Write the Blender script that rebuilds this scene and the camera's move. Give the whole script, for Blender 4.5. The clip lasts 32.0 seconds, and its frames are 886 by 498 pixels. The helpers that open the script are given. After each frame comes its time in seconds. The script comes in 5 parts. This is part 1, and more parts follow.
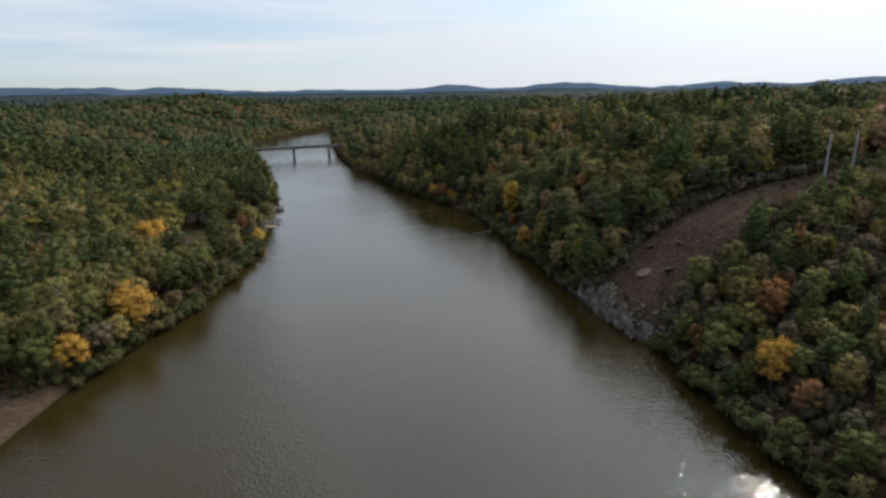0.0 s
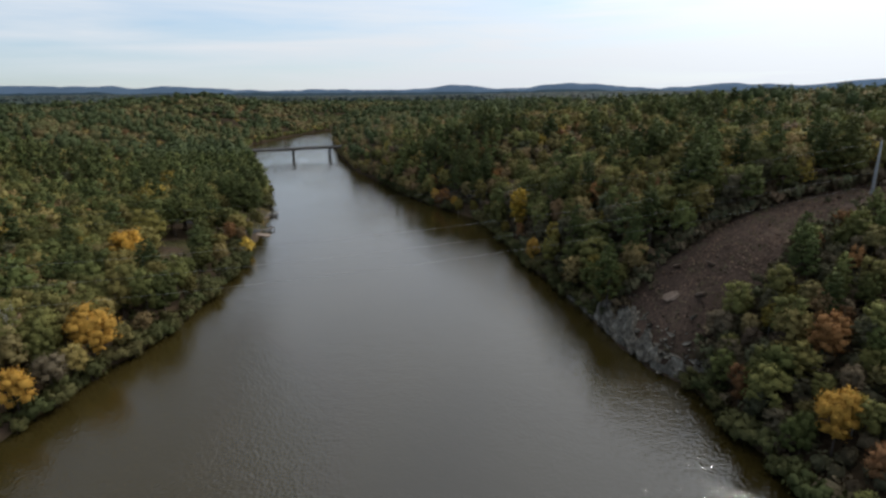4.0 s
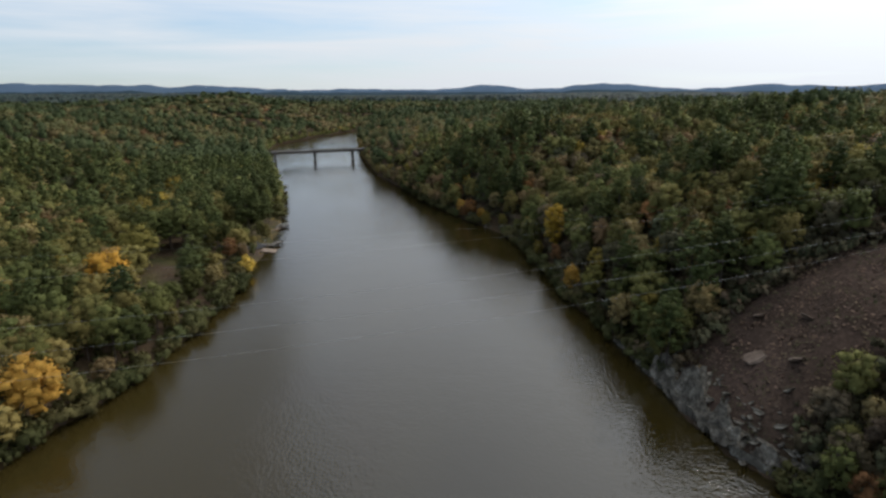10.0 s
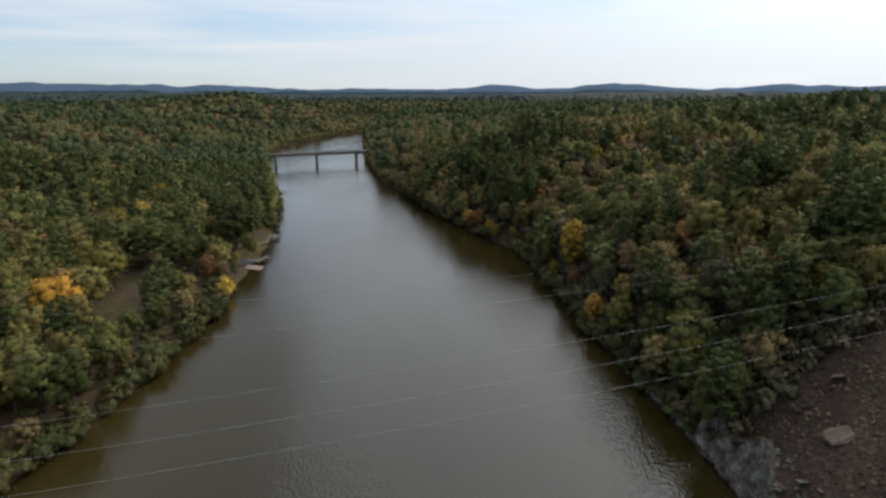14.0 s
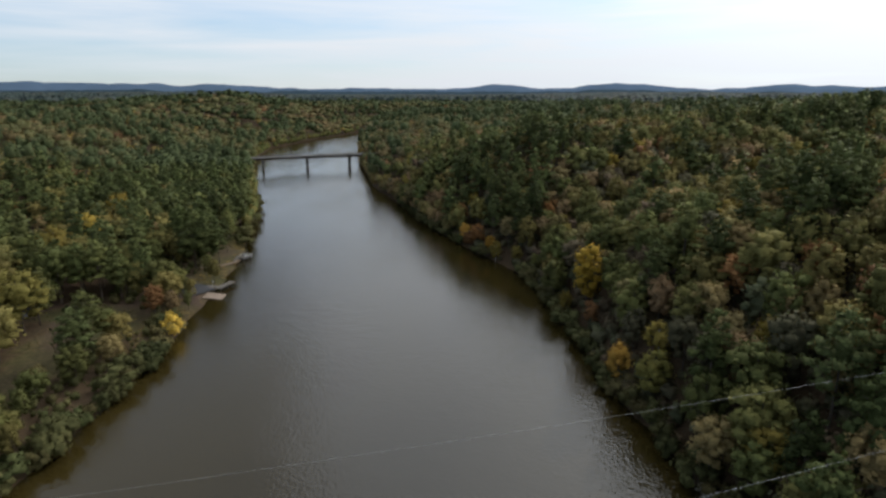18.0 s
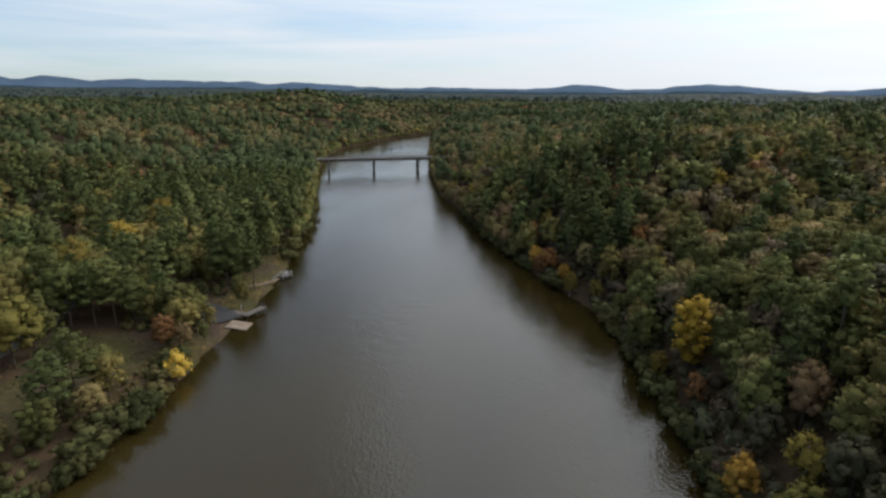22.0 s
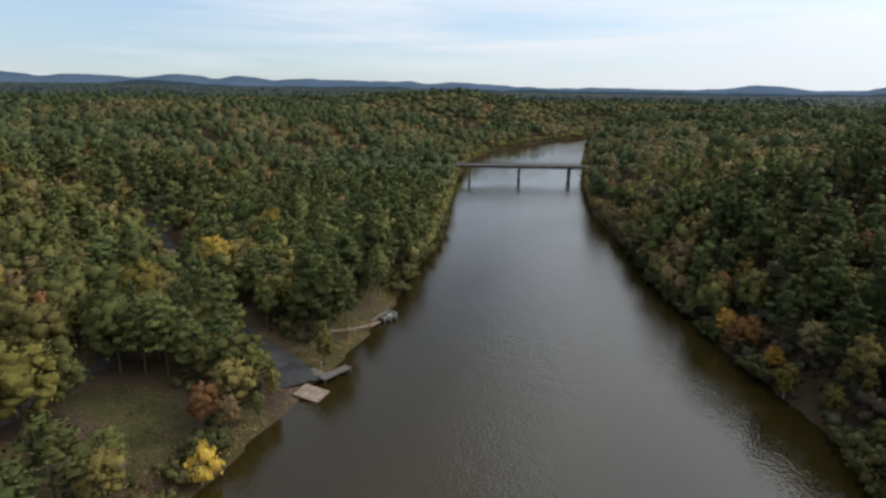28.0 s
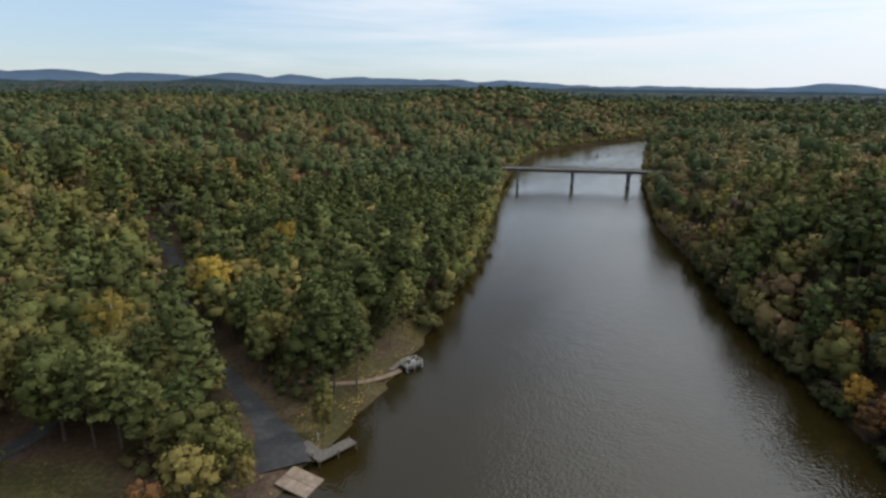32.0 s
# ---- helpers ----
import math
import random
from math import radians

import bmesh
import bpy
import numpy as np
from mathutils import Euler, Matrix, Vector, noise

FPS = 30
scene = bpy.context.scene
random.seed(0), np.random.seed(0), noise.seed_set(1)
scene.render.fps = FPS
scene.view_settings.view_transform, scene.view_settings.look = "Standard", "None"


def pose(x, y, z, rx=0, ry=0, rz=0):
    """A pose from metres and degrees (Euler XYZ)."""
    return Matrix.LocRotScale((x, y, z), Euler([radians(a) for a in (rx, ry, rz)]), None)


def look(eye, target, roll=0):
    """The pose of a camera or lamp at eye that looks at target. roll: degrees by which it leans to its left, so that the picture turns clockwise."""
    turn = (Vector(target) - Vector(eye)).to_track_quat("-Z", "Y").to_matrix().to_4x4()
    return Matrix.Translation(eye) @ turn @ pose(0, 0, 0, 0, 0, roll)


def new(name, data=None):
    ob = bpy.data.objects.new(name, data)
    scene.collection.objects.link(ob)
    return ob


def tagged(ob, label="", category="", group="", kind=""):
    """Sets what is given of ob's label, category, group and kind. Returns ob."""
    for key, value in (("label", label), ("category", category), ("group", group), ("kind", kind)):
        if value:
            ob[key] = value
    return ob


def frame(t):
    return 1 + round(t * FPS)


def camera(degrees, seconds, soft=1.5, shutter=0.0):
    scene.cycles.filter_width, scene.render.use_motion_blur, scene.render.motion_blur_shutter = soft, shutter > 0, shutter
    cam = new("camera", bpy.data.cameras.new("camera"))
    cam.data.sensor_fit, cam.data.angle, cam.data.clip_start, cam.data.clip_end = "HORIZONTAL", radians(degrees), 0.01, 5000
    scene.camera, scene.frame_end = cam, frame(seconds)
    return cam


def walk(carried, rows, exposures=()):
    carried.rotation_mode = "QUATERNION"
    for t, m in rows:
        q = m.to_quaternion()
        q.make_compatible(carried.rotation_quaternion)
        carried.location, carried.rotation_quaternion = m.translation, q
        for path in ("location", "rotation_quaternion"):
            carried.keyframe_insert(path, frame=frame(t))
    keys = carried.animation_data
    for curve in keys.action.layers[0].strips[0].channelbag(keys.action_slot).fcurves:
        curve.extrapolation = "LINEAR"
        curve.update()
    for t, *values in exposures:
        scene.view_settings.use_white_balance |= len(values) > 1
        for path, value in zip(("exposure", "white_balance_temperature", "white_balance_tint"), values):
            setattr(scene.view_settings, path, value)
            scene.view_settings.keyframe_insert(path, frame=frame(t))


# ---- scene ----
cam = camera(75.2, 32.0, soft=2.6)
PATH = [
    (0, (-14.767, 12.401, 58.16), (-14.771, 14.33, 57.633), -0.6),
    (0.5, (-14.737, 14.462, 58.011), (-14.743, 16.392, 57.486), -0.6),
    (1, (-14.774, 16.545, 58.013), (-14.779, 18.475, 57.488), -0.5),
    (1.5, (-14.768, 18.722, 58.117), (-14.775, 20.651, 57.592), -0.5),
    (2, (-14.617, 20.898, 58.156), (-14.626, 22.827, 57.63), -0.5),
    (2.5, (-14.418, 22.97, 58.127), (-14.429, 24.9, 57.603), -0.5),
    (3, (-14.345, 25.2, 58.181), (-14.358, 27.13, 57.655), -0.5),
    (3.5, (-14.284, 27.4, 58.11), (-14.299, 29.329, 57.584), -0.4),
    (5.5, (-13.883, 36.385, 58.052), (-13.905, 38.315, 57.527), -0.3),
    (6, (-13.73, 38.725, 58.173), (-13.753, 40.654, 57.646), -0.3),
    (6.5, (-13.546, 40.864, 58.161), (-13.572, 42.794, 57.637), -0.3),
    (7, (-13.606, 43.014, 58.248), (-13.633, 44.944, 57.723), -0.3),
    (7.5, (-13.659, 45.444, 58.259), (-13.686, 47.374, 57.734), -0.2),
    (8, (-13.716, 47.716, 58.31), (-13.744, 49.646, 57.785), -0.1),
    (8.5, (-13.499, 49.95, 58.45), (-13.531, 51.879, 57.924), -0.2),
    (9, (-13.334, 52.298, 58.738), (-13.369, 54.227, 58.21), -0.3),
    (9.5, (-13.451, 54.638, 58.751), (-13.512, 56.566, 58.224), -0.2),
    (10, (-13.451, 57.055, 58.738), (-13.563, 58.981, 58.212), -0.1),
    (10.5, (-13.298, 59.533, 58.773), (-13.428, 61.459, 58.248), -0.1),
    (11, (-13.231, 62.137, 58.809), (-13.363, 64.062, 58.283), -0.0),
    (11.5, (-13.1, 64.815, 58.894), (-13.235, 66.74, 58.367), -0.1),
    (12, (-13.076, 67.47, 58.866), (-13.214, 69.395, 58.34), -0.0),
    (12.5, (-13.147, 70.306, 58.898), (-13.284, 72.231, 58.372), -0.0),
    (13, (-13.287, 73.446, 58.923), (-13.426, 75.371, 58.397), -0.0),
    (13.5, (-13.061, 76.816, 58.925), (-13.203, 78.74, 58.398), -0.0),
    (14, (-13.075, 80.333, 59.005), (-13.218, 82.257, 58.478), -0.0),
    (14.5, (-12.998, 83.791, 58.996), (-13.142, 85.715, 58.47), -0.0),
    (16.5, (-12.935, 98.652, 59.025), (-13.081, 100.576, 58.496), -0.1),
    (17, (-12.847, 102.587, 58.908), (-12.993, 104.511, 58.38), -0.0),
    (17.5, (-12.737, 106.527, 58.872), (-12.883, 108.451, 58.344), 0.0),
    (18, (-12.445, 110.348, 58.907), (-12.594, 112.272, 58.379), 0.1),
    (18.5, (-12.389, 114.256, 58.95), (-12.537, 116.179, 58.422), 0.2),
    (19, (-12.605, 118.055, 58.87), (-12.75, 119.978, 58.343), 0.2),
    (19.5, (-12.433, 122.056, 58.906), (-12.583, 123.979, 58.378), 0.2),
    (20, (-12.172, 125.974, 58.945), (-12.327, 127.897, 58.417), 0.2),
    (20.5, (-12.188, 129.8, 59.043), (-12.356, 131.722, 58.516), 0.4),
    (21, (-12.2, 133.662, 59.095), (-12.441, 135.576, 58.568), 0.5),
    (21.5, (-12.259, 137.442, 59.084), (-12.596, 139.341, 58.556), 0.5),
    (22, (-12.442, 141.327, 59.238), (-12.842, 143.213, 58.708), 0.6),
    (22.5, (-12.726, 145.042, 59.316), (-13.178, 146.917, 58.785), 0.6),
    (23, (-13.179, 148.731, 59.42), (-13.682, 150.592, 58.887), 0.6),
    (23.5, (-13.992, 152.451, 59.574), (-14.541, 154.298, 59.039), 0.9),
    (24, (-14.929, 156.258, 59.526), (-15.522, 158.091, 58.99), 1.0),
    (24.5, (-15.663, 159.958, 59.168), (-16.287, 161.781, 58.633), 0.6),
    (25, (-16.052, 163.727, 59.146), (-16.687, 165.546, 58.61), 0.4),
    (25.5, (-16.901, 167.674, 59.085), (-17.537, 169.493, 58.548), 0.4),
    (27.5, (-21.924, 182.145, 58.795), (-22.666, 183.925, 58.265), 1.1),
    (28, (-23.364, 185.958, 58.727), (-24.236, 187.677, 58.191), 0.9),
    (28.5, (-24.841, 189.617, 58.717), (-25.81, 191.281, 58.177), 0.9),
    (29, (-26.357, 193.178, 58.734), (-27.363, 194.819, 58.191), 0.8),
    (29.5, (-27.783, 196.628, 58.618), (-28.793, 198.267, 58.076), 0.9),
    (30, (-29.302, 200.15, 58.248), (-30.313, 201.788, 57.707), 1.1),
    (30.5, (-31.035, 203.79, 58.004), (-32.049, 205.428, 57.465), 1.0),
    (31, (-32.44, 207.326, 57.78), (-33.456, 208.963, 57.241), 1.1),
    (31.5, (-34.031, 210.734, 57.664), (-35.048, 212.37, 57.124), 1.2),
    (32, (-35.921, 213.886, 57.691), (-36.932, 215.523, 57.148), 0.9),
]
walk(cam, [(t, look(eye, target, roll)) for t, eye, target, roll in PATH], exposures=[(0, 0.07), (16, 0.12), (32, 0.23)])

# ---- world, sun ----
SUN_AZ, SUN_EL = 38.0, 36.0          # degrees to the right of +y, above the horizon
world = bpy.data.worlds.new("world")
scene.world = world
world.use_nodes = True
wn, wl = world.node_tree.nodes, world.node_tree.links
wn.clear()
w_out = wn.new("ShaderNodeOutputWorld")
w_bg = wn.new("ShaderNodeBackground")
w_sky = wn.new("ShaderNodeTexSky")
w_sky.sky_type = 'NISHITA'
w_sky.sun_disc = False
w_sky.sun_elevation = radians(SUN_EL)
w_sky.sun_rotation = radians(SUN_AZ)
w_sky.air_density, w_sky.dust_density, w_sky.ozone_density = 1.0, 0.2, 3.0
w_co = wn.new("ShaderNodeTexCoord")
w_map = wn.new("ShaderNodeMapping")
w_map.inputs["Rotation"].default_value = (0, radians(3), radians(20))
w_map.inputs["Scale"].default_value = (2.0, 2.0, 26.0)
w_noise = wn.new("ShaderNodeTexNoise")
w_noise.inputs["Scale"].default_value = 1.3
w_noise.inputs["Detail"].default_value = 7.0
w_noise.inputs["Roughness"].default_value = 0.55
w_noise.inputs["Distortion"].default_value = 0.4
# thin cloud thickens towards the sun's side of the sky
w_dot = wn.new("ShaderNodeVectorMath")
w_dot.operation = 'DOT_PRODUCT'
w_dot.inputs[1].default_value = (math.sin(radians(62)), math.cos(radians(62)), 0.6)
w_add = wn.new("ShaderNodeMath")
w_add.operation = 'MULTIPLY_ADD'
w_add.inputs[1].default_value = 0.42
w_ramp = wn.new("ShaderNodeMapRange")
w_ramp.inputs["From Min"].default_value = 0.30
w_ramp.inputs["From Max"].default_value = 0.80
w_ramp.clamp = True
w_tint = wn.new("ShaderNodeMix")
w_tint.data_type = 'RGBA'
w_tint.blend_type = 'MIX'
w_scale = wn.new("ShaderNodeVectorMath")
w_scale.operation = 'SCALE'
w_scale.inputs["Scale"].default_value = 0.112
wl.new(w_co.outputs["Generated"], w_map.inputs["Vector"])
wl.new(w_map.outputs[0], w_noise.inputs["Vector"])
wl.new(w_co.outputs["Generated"], w_dot.inputs[0])
wl.new(w_dot.outputs["Value"], w_add.inputs[0])
wl.new(w_noise.outputs["Fac"], w_add.inputs[2])
wl.new(w_add.outputs[0], w_ramp.inputs["Value"])
wl.new(w_sky.outputs[0], w_scale.inputs[0])
w_blue = wn.new("ShaderNodeVectorMath")
w_blue.operation = 'MULTIPLY'
w_blue.inputs[1].default_value = (0.92, 0.99, 1.09)
wl.new(w_scale.outputs[0], w_blue.inputs[0])
w_veil = wn.new("ShaderNodeMix")          # a thin even veil over the clear sky
w_veil.data_type = 'RGBA'
w_veil.inputs[0].default_value = 0.5
w_veil.inputs[7].default_value = (0.49, 0.60, 0.73, 1)
wl.new(w_blue.outputs[0], w_veil.inputs[6])
wl.new(w_veil.outputs[2], w_tint.inputs[6])
w_tint.inputs[7].default_value = (0.725, 0.765, 0.815, 1)
wl.new(w_ramp.outputs[0], w_tint.inputs[0])
# the veil of cloud brightens round the sun
w_near = wn.new("ShaderNodeVectorMath")
w_near.operation = 'DOT_PRODUCT'
w_near.inputs[1].default_value = (math.sin(radians(SUN_AZ)) * math.cos(radians(SUN_EL)), math.cos(radians(SUN_AZ)) * math.cos(radians(SUN_EL)), math.sin(radians(SUN_EL)))
w_pos = wn.new("ShaderNodeMath")
w_pos.operation = 'MAXIMUM'
w_pos.inputs[1].default_value = 0.0
w_pow = wn.new("ShaderNodeMath")
w_pow.operation = 'POWER'
w_pow.inputs[1].default_value = 8.0
w_gain = wn.new("ShaderNodeMath")
w_gain.operation = 'MULTIPLY_ADD'
w_gain.inputs[1].default_value = 0.95
# and overhead, as under any thin overcast
w_sep = wn.new("ShaderNodeSeparateXYZ")
w_up = wn.new("ShaderNodeMath")
w_up.operation = 'MAXIMUM'
w_up.inputs[1].default_value = 0.0
w_high = wn.new("ShaderNodeMath")
w_high.operation = 'MULTIPLY_ADD'
w_high.inputs[1].default_value, w_high.inputs[2].default_value = 0.85, 0.93
wl.new(w_co.outputs["Generated"], w_sep.inputs[0])
wl.new(w_sep.outputs["Z"], w_up.inputs[0])
wl.new(w_up.outputs[0], w_high.inputs[0])
wl.new(w_high.outputs[0], w_gain.inputs[2])
wl.new(w_co.outputs["Generated"], w_near.inputs[0])
wl.new(w_near.outputs["Value"], w_pos.inputs[0])
wl.new(w_pos.outputs[0], w_pow.inputs[0])
wl.new(w_pow.outputs[0], w_gain.inputs[0])
# its western edge runs across the sky a little left of the river; beyond it the sky is a deeper blue
w_edge = wn.new("ShaderNodeVectorMath")
w_edge.operation = 'DOT_PRODUCT'
w_edge.inputs[1].default_value = (math.cos(radians(19)), math.sin(radians(19)), 0.0)
w_puff = wn.new("ShaderNodeTexNoise")
w_puff.inputs["Scale"].default_value, w_puff.inputs["Detail"].default_value = 4.0, 5.0
wl.new(w_co.outputs["Generated"], w_edge.inputs[0])
wl.new(w_co.outputs["Generated"], w_puff.inputs["Vector"])
w_rag = wn.new("ShaderNodeMath")
w_rag.operation = 'MULTIPLY_ADD'
w_rag.inputs[1].default_value = 0.5
wl.new(w_puff.outputs["Fac"], w_rag.inputs[0])
wl.new(w_edge.outputs["Value"], w_rag.inputs[2])
w_bank = wn.new("ShaderNodeMapRange")
w_bank.inputs["From Min"].default_value, w_bank.inputs["From Max"].default_value = 0.22, 0.31
w_bank.inputs["To Min"].default_value, w_bank.inputs["To Max"].default_value = -0.42, 0.20
wl.new(w_rag.outputs[0], w_bank.inputs["Value"])
w_lift = wn.new("ShaderNodeMapRange")
w_lift.inputs["From Min"].default_value, w_lift.inputs["From Max"].default_value = 0.20, 0.34
wl.new(w_up.outputs[0], w_lift.inputs["Value"])
w_cloud = wn.new("ShaderNodeMath")
w_cloud.operation = 'MULTIPLY'
wl.new(w_bank.outputs[0], w_cloud.inputs[0])
wl.new(w_lift.outputs[0], w_cloud.inputs[1])
w_total = wn.new("ShaderNodeMath")
w_total.operation = 'MULTIPLY_ADD'
wl.new(w_gain.outputs[0], w_total.inputs[0])
wl.new(w_cloud.outputs[0], w_total.inputs[1])
wl.new(w_gain.outputs[0], w_total.inputs[2])
wl.new(w_tint.outputs[2], w_bg.inputs["Color"])
wl.new(w_total.outputs[0], w_bg.inputs["Strength"])
wl.new(w_bg.outputs[0], w_out.inputs["Surface"])

sun = new("sun", bpy.data.lights.new("sun", 'SUN'))
sun.data.energy, sun.data.angle, sun.data.color = 1.4, radians(1.1), (1.0, 0.95, 0.87)
sun.matrix_basis = look((0, 0, 0), (-math.sin(radians(SUN_AZ)) * math.cos(radians(SUN_EL)),
                                    -math.cos(radians(SUN_AZ)) * math.cos(radians(SUN_EL)), -math.sin(radians(SUN_EL))))

# ---- materials ----


def material(name, rough=0.8, metal=0.0):
    m = bpy.data.materials.new(name)
    m.use_nodes = True
    n, l = m.node_tree.nodes, m.node_tree.links
    b = n["Principled BSDF"]
    b.inputs["Roughness"].default_value, b.inputs["Metallic"].default_value = rough, metal
    return m, n, l, b


def ramp(n, stops):
    r = n.new("ShaderNodeValToRGB")
    while len(r.color_ramp.elements) < len(stops):
        r.color_ramp.elements.new(0.5)
    for e, (p, c) in zip(r.color_ramp.elements, stops):
        e.position, e.color = p, (*c, 1)
    return r


def noise_node(n, l, scale, detail=4.0, rough=0.6, coord="Object", stretch=None):
    tc = n.new("ShaderNodeTexCoord")
    t = n.new("ShaderNodeTexNoise")
    t.inputs["Scale"].default_value, t.inputs["Detail"].default_value, t.inputs["Roughness"].default_value = scale, detail, rough
    if stretch:
        mp = n.new("ShaderNodeMapping")
        mp.inputs["Scale"].default_value = stretch
        l.new(tc.outputs[coord], mp.inputs["Vector"])
        l.new(mp.outputs[0], t.inputs["Vector"])
    else:
        l.new(tc.outputs[coord], t.inputs["Vector"])
    return t


def bump(n, l, b, source, strength, distance):
    k = n.new("ShaderNodeBump")
    k.inputs["Strength"].default_value, k.inputs["Distance"].default_value = strength, distance
    l.new(source, k.inputs["Height"])
    l.new(k.outputs[0], b.inputs["Normal"])
    return k


def surface(name, colours, scale, rough=0.85, metal=0.0, bump_d=0.02, fine=8.0):
    """A mottled surface: a ramp of colours over two noises, with fine relief."""
    m, n, l, b = material(name, rough, metal)
    b.inputs["Specular IOR Level"].default_value = 0.2 if metal == 0 else 0.4
    a, f = noise_node(n, l, scale, 5), noise_node(n, l, scale * fine, 4)
    mix = n.new("ShaderNodeMath")
    mix.operation = 'MULTIPLY_ADD'
    mix.inputs[1].default_value = 0.45
    l.new(f.outputs["Fac"], mix.inputs[0])
    sub = n.new("ShaderNodeMath")
    sub.operation = 'SUBTRACT'
    sub.inputs[1].default_value = 0.22
    l.new(a.outputs["Fac"], sub.inputs[0])
    l.new(sub.outputs[0], mix.inputs[2])
    k = len(colours) - 1
    r = ramp(n, [(0.25 + 0.5 * i / k, c) for i, c in enumerate(colours)])
    l.new(mix.outputs[0], r.inputs[0])
    l.new(r.outputs[0], b.inputs["Base Color"])
    bump(n, l, b, f.outputs["Fac"], 0.6, bump_d)
    return m


def foliage(name, colours, glow=0.28, spread=0.33):
    """Leaves: one hue for a tree, lighter and darker sprays within it, some light through the leaf."""
    m, n, l, b = material(name, 0.75)
    b.inputs["Specular IOR Level"].default_value = 0.06
    at = n.new("ShaderNodeAttribute")
    at.attribute_name = "tint"
    info, geo = n.new("ShaderNodeObjectInfo"), n.new("ShaderNodeNewGeometry")
    s = n.new("ShaderNodeMath")
    s.operation = 'ADD'
    l.new(at.outputs["Fac"], s.inputs[0])
    l.new(info.outputs["Random"], s.inputs[1])
    fr = n.new("ShaderNodeMath")
    fr.operation = 'FRACT'
    l.new(s.outputs[0], fr.inputs[0])
    r = ramp(n, [(i / (len(colours) - 1), (c[0] * 1.22, c[1] * 1.11, c[2] * 0.95)) for i, c in enumerate(colours)])
    l.new(fr.outputs[0], r.inputs[0])
    v = n.new("ShaderNodeMapRange")
    v.inputs["To Min"].default_value, v.inputs["To Max"].default_value = 0.88, 1.12
    l.new(geo.outputs["Random Per Island"], v.inputs["Value"])
    # leaf masses: fine noise paints lit tufts and shaded gaps; relief at half a metre and at two metres
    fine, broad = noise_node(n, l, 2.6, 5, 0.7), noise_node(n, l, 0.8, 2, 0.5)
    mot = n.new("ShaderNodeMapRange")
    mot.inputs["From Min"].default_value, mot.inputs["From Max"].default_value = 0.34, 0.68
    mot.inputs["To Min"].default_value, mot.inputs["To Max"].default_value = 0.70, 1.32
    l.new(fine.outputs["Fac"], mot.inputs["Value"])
    # each tree lighter or darker than its neighbours
    h1 = n.new("ShaderNodeMath")
    h1.operation = 'MULTIPLY'
    h1.inputs[1].default_value = 7.31
    l.new(s.outputs[0], h1.inputs[0])
    h2 = n.new("ShaderNodeMath")
    h2.operation = 'FRACT'
    l.new(h1.outputs[0], h2.inputs[0])
    tone = n.new("ShaderNodeMapRange")
    tone.inputs["To Min"].default_value, tone.inputs["To Max"].default_value = 1 - spread, 1 + spread
    l.new(h2.outputs[0], tone.inputs["Value"])
    vt = n.new("ShaderNodeMath")
    vt.operation = 'MULTIPLY'
    l.new(v.outputs[0], vt.inputs[0])
    l.new(tone.outputs[0], vt.inputs[1])
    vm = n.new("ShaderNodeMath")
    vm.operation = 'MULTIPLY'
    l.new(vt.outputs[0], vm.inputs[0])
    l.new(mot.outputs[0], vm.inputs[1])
    hgt = n.new("ShaderNodeMath")
    hgt.operation = 'MULTIPLY_ADD'
    hgt.inputs[1].default_value = 1.6
    l.new(broad.outputs["Fac"], hgt.inputs[0])
    l.new(fine.outputs["Fac"], hgt.inputs[2])
    bump(n, l, b, hgt.outputs[0], 0.5, 0.16)
    mul = n.new("ShaderNodeVectorMath")
    mul.operation = 'SCALE'
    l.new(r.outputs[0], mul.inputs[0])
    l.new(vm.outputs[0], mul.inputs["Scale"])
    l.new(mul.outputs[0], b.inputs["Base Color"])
    tr = n.new("ShaderNodeBsdfTranslucent")
    l.new(mul.outputs[0], tr.inputs["Color"])
    mx = n.new("ShaderNodeMixShader")
    mx.inputs[0].default_value = 0.85 * glow
    l.new(b.outputs[0], mx.inputs[1])
    l.new(tr.outputs[0], mx.inputs[2])
    l.new(mx.outputs[0], n["Material Output"].inputs["Surface"])
    return m


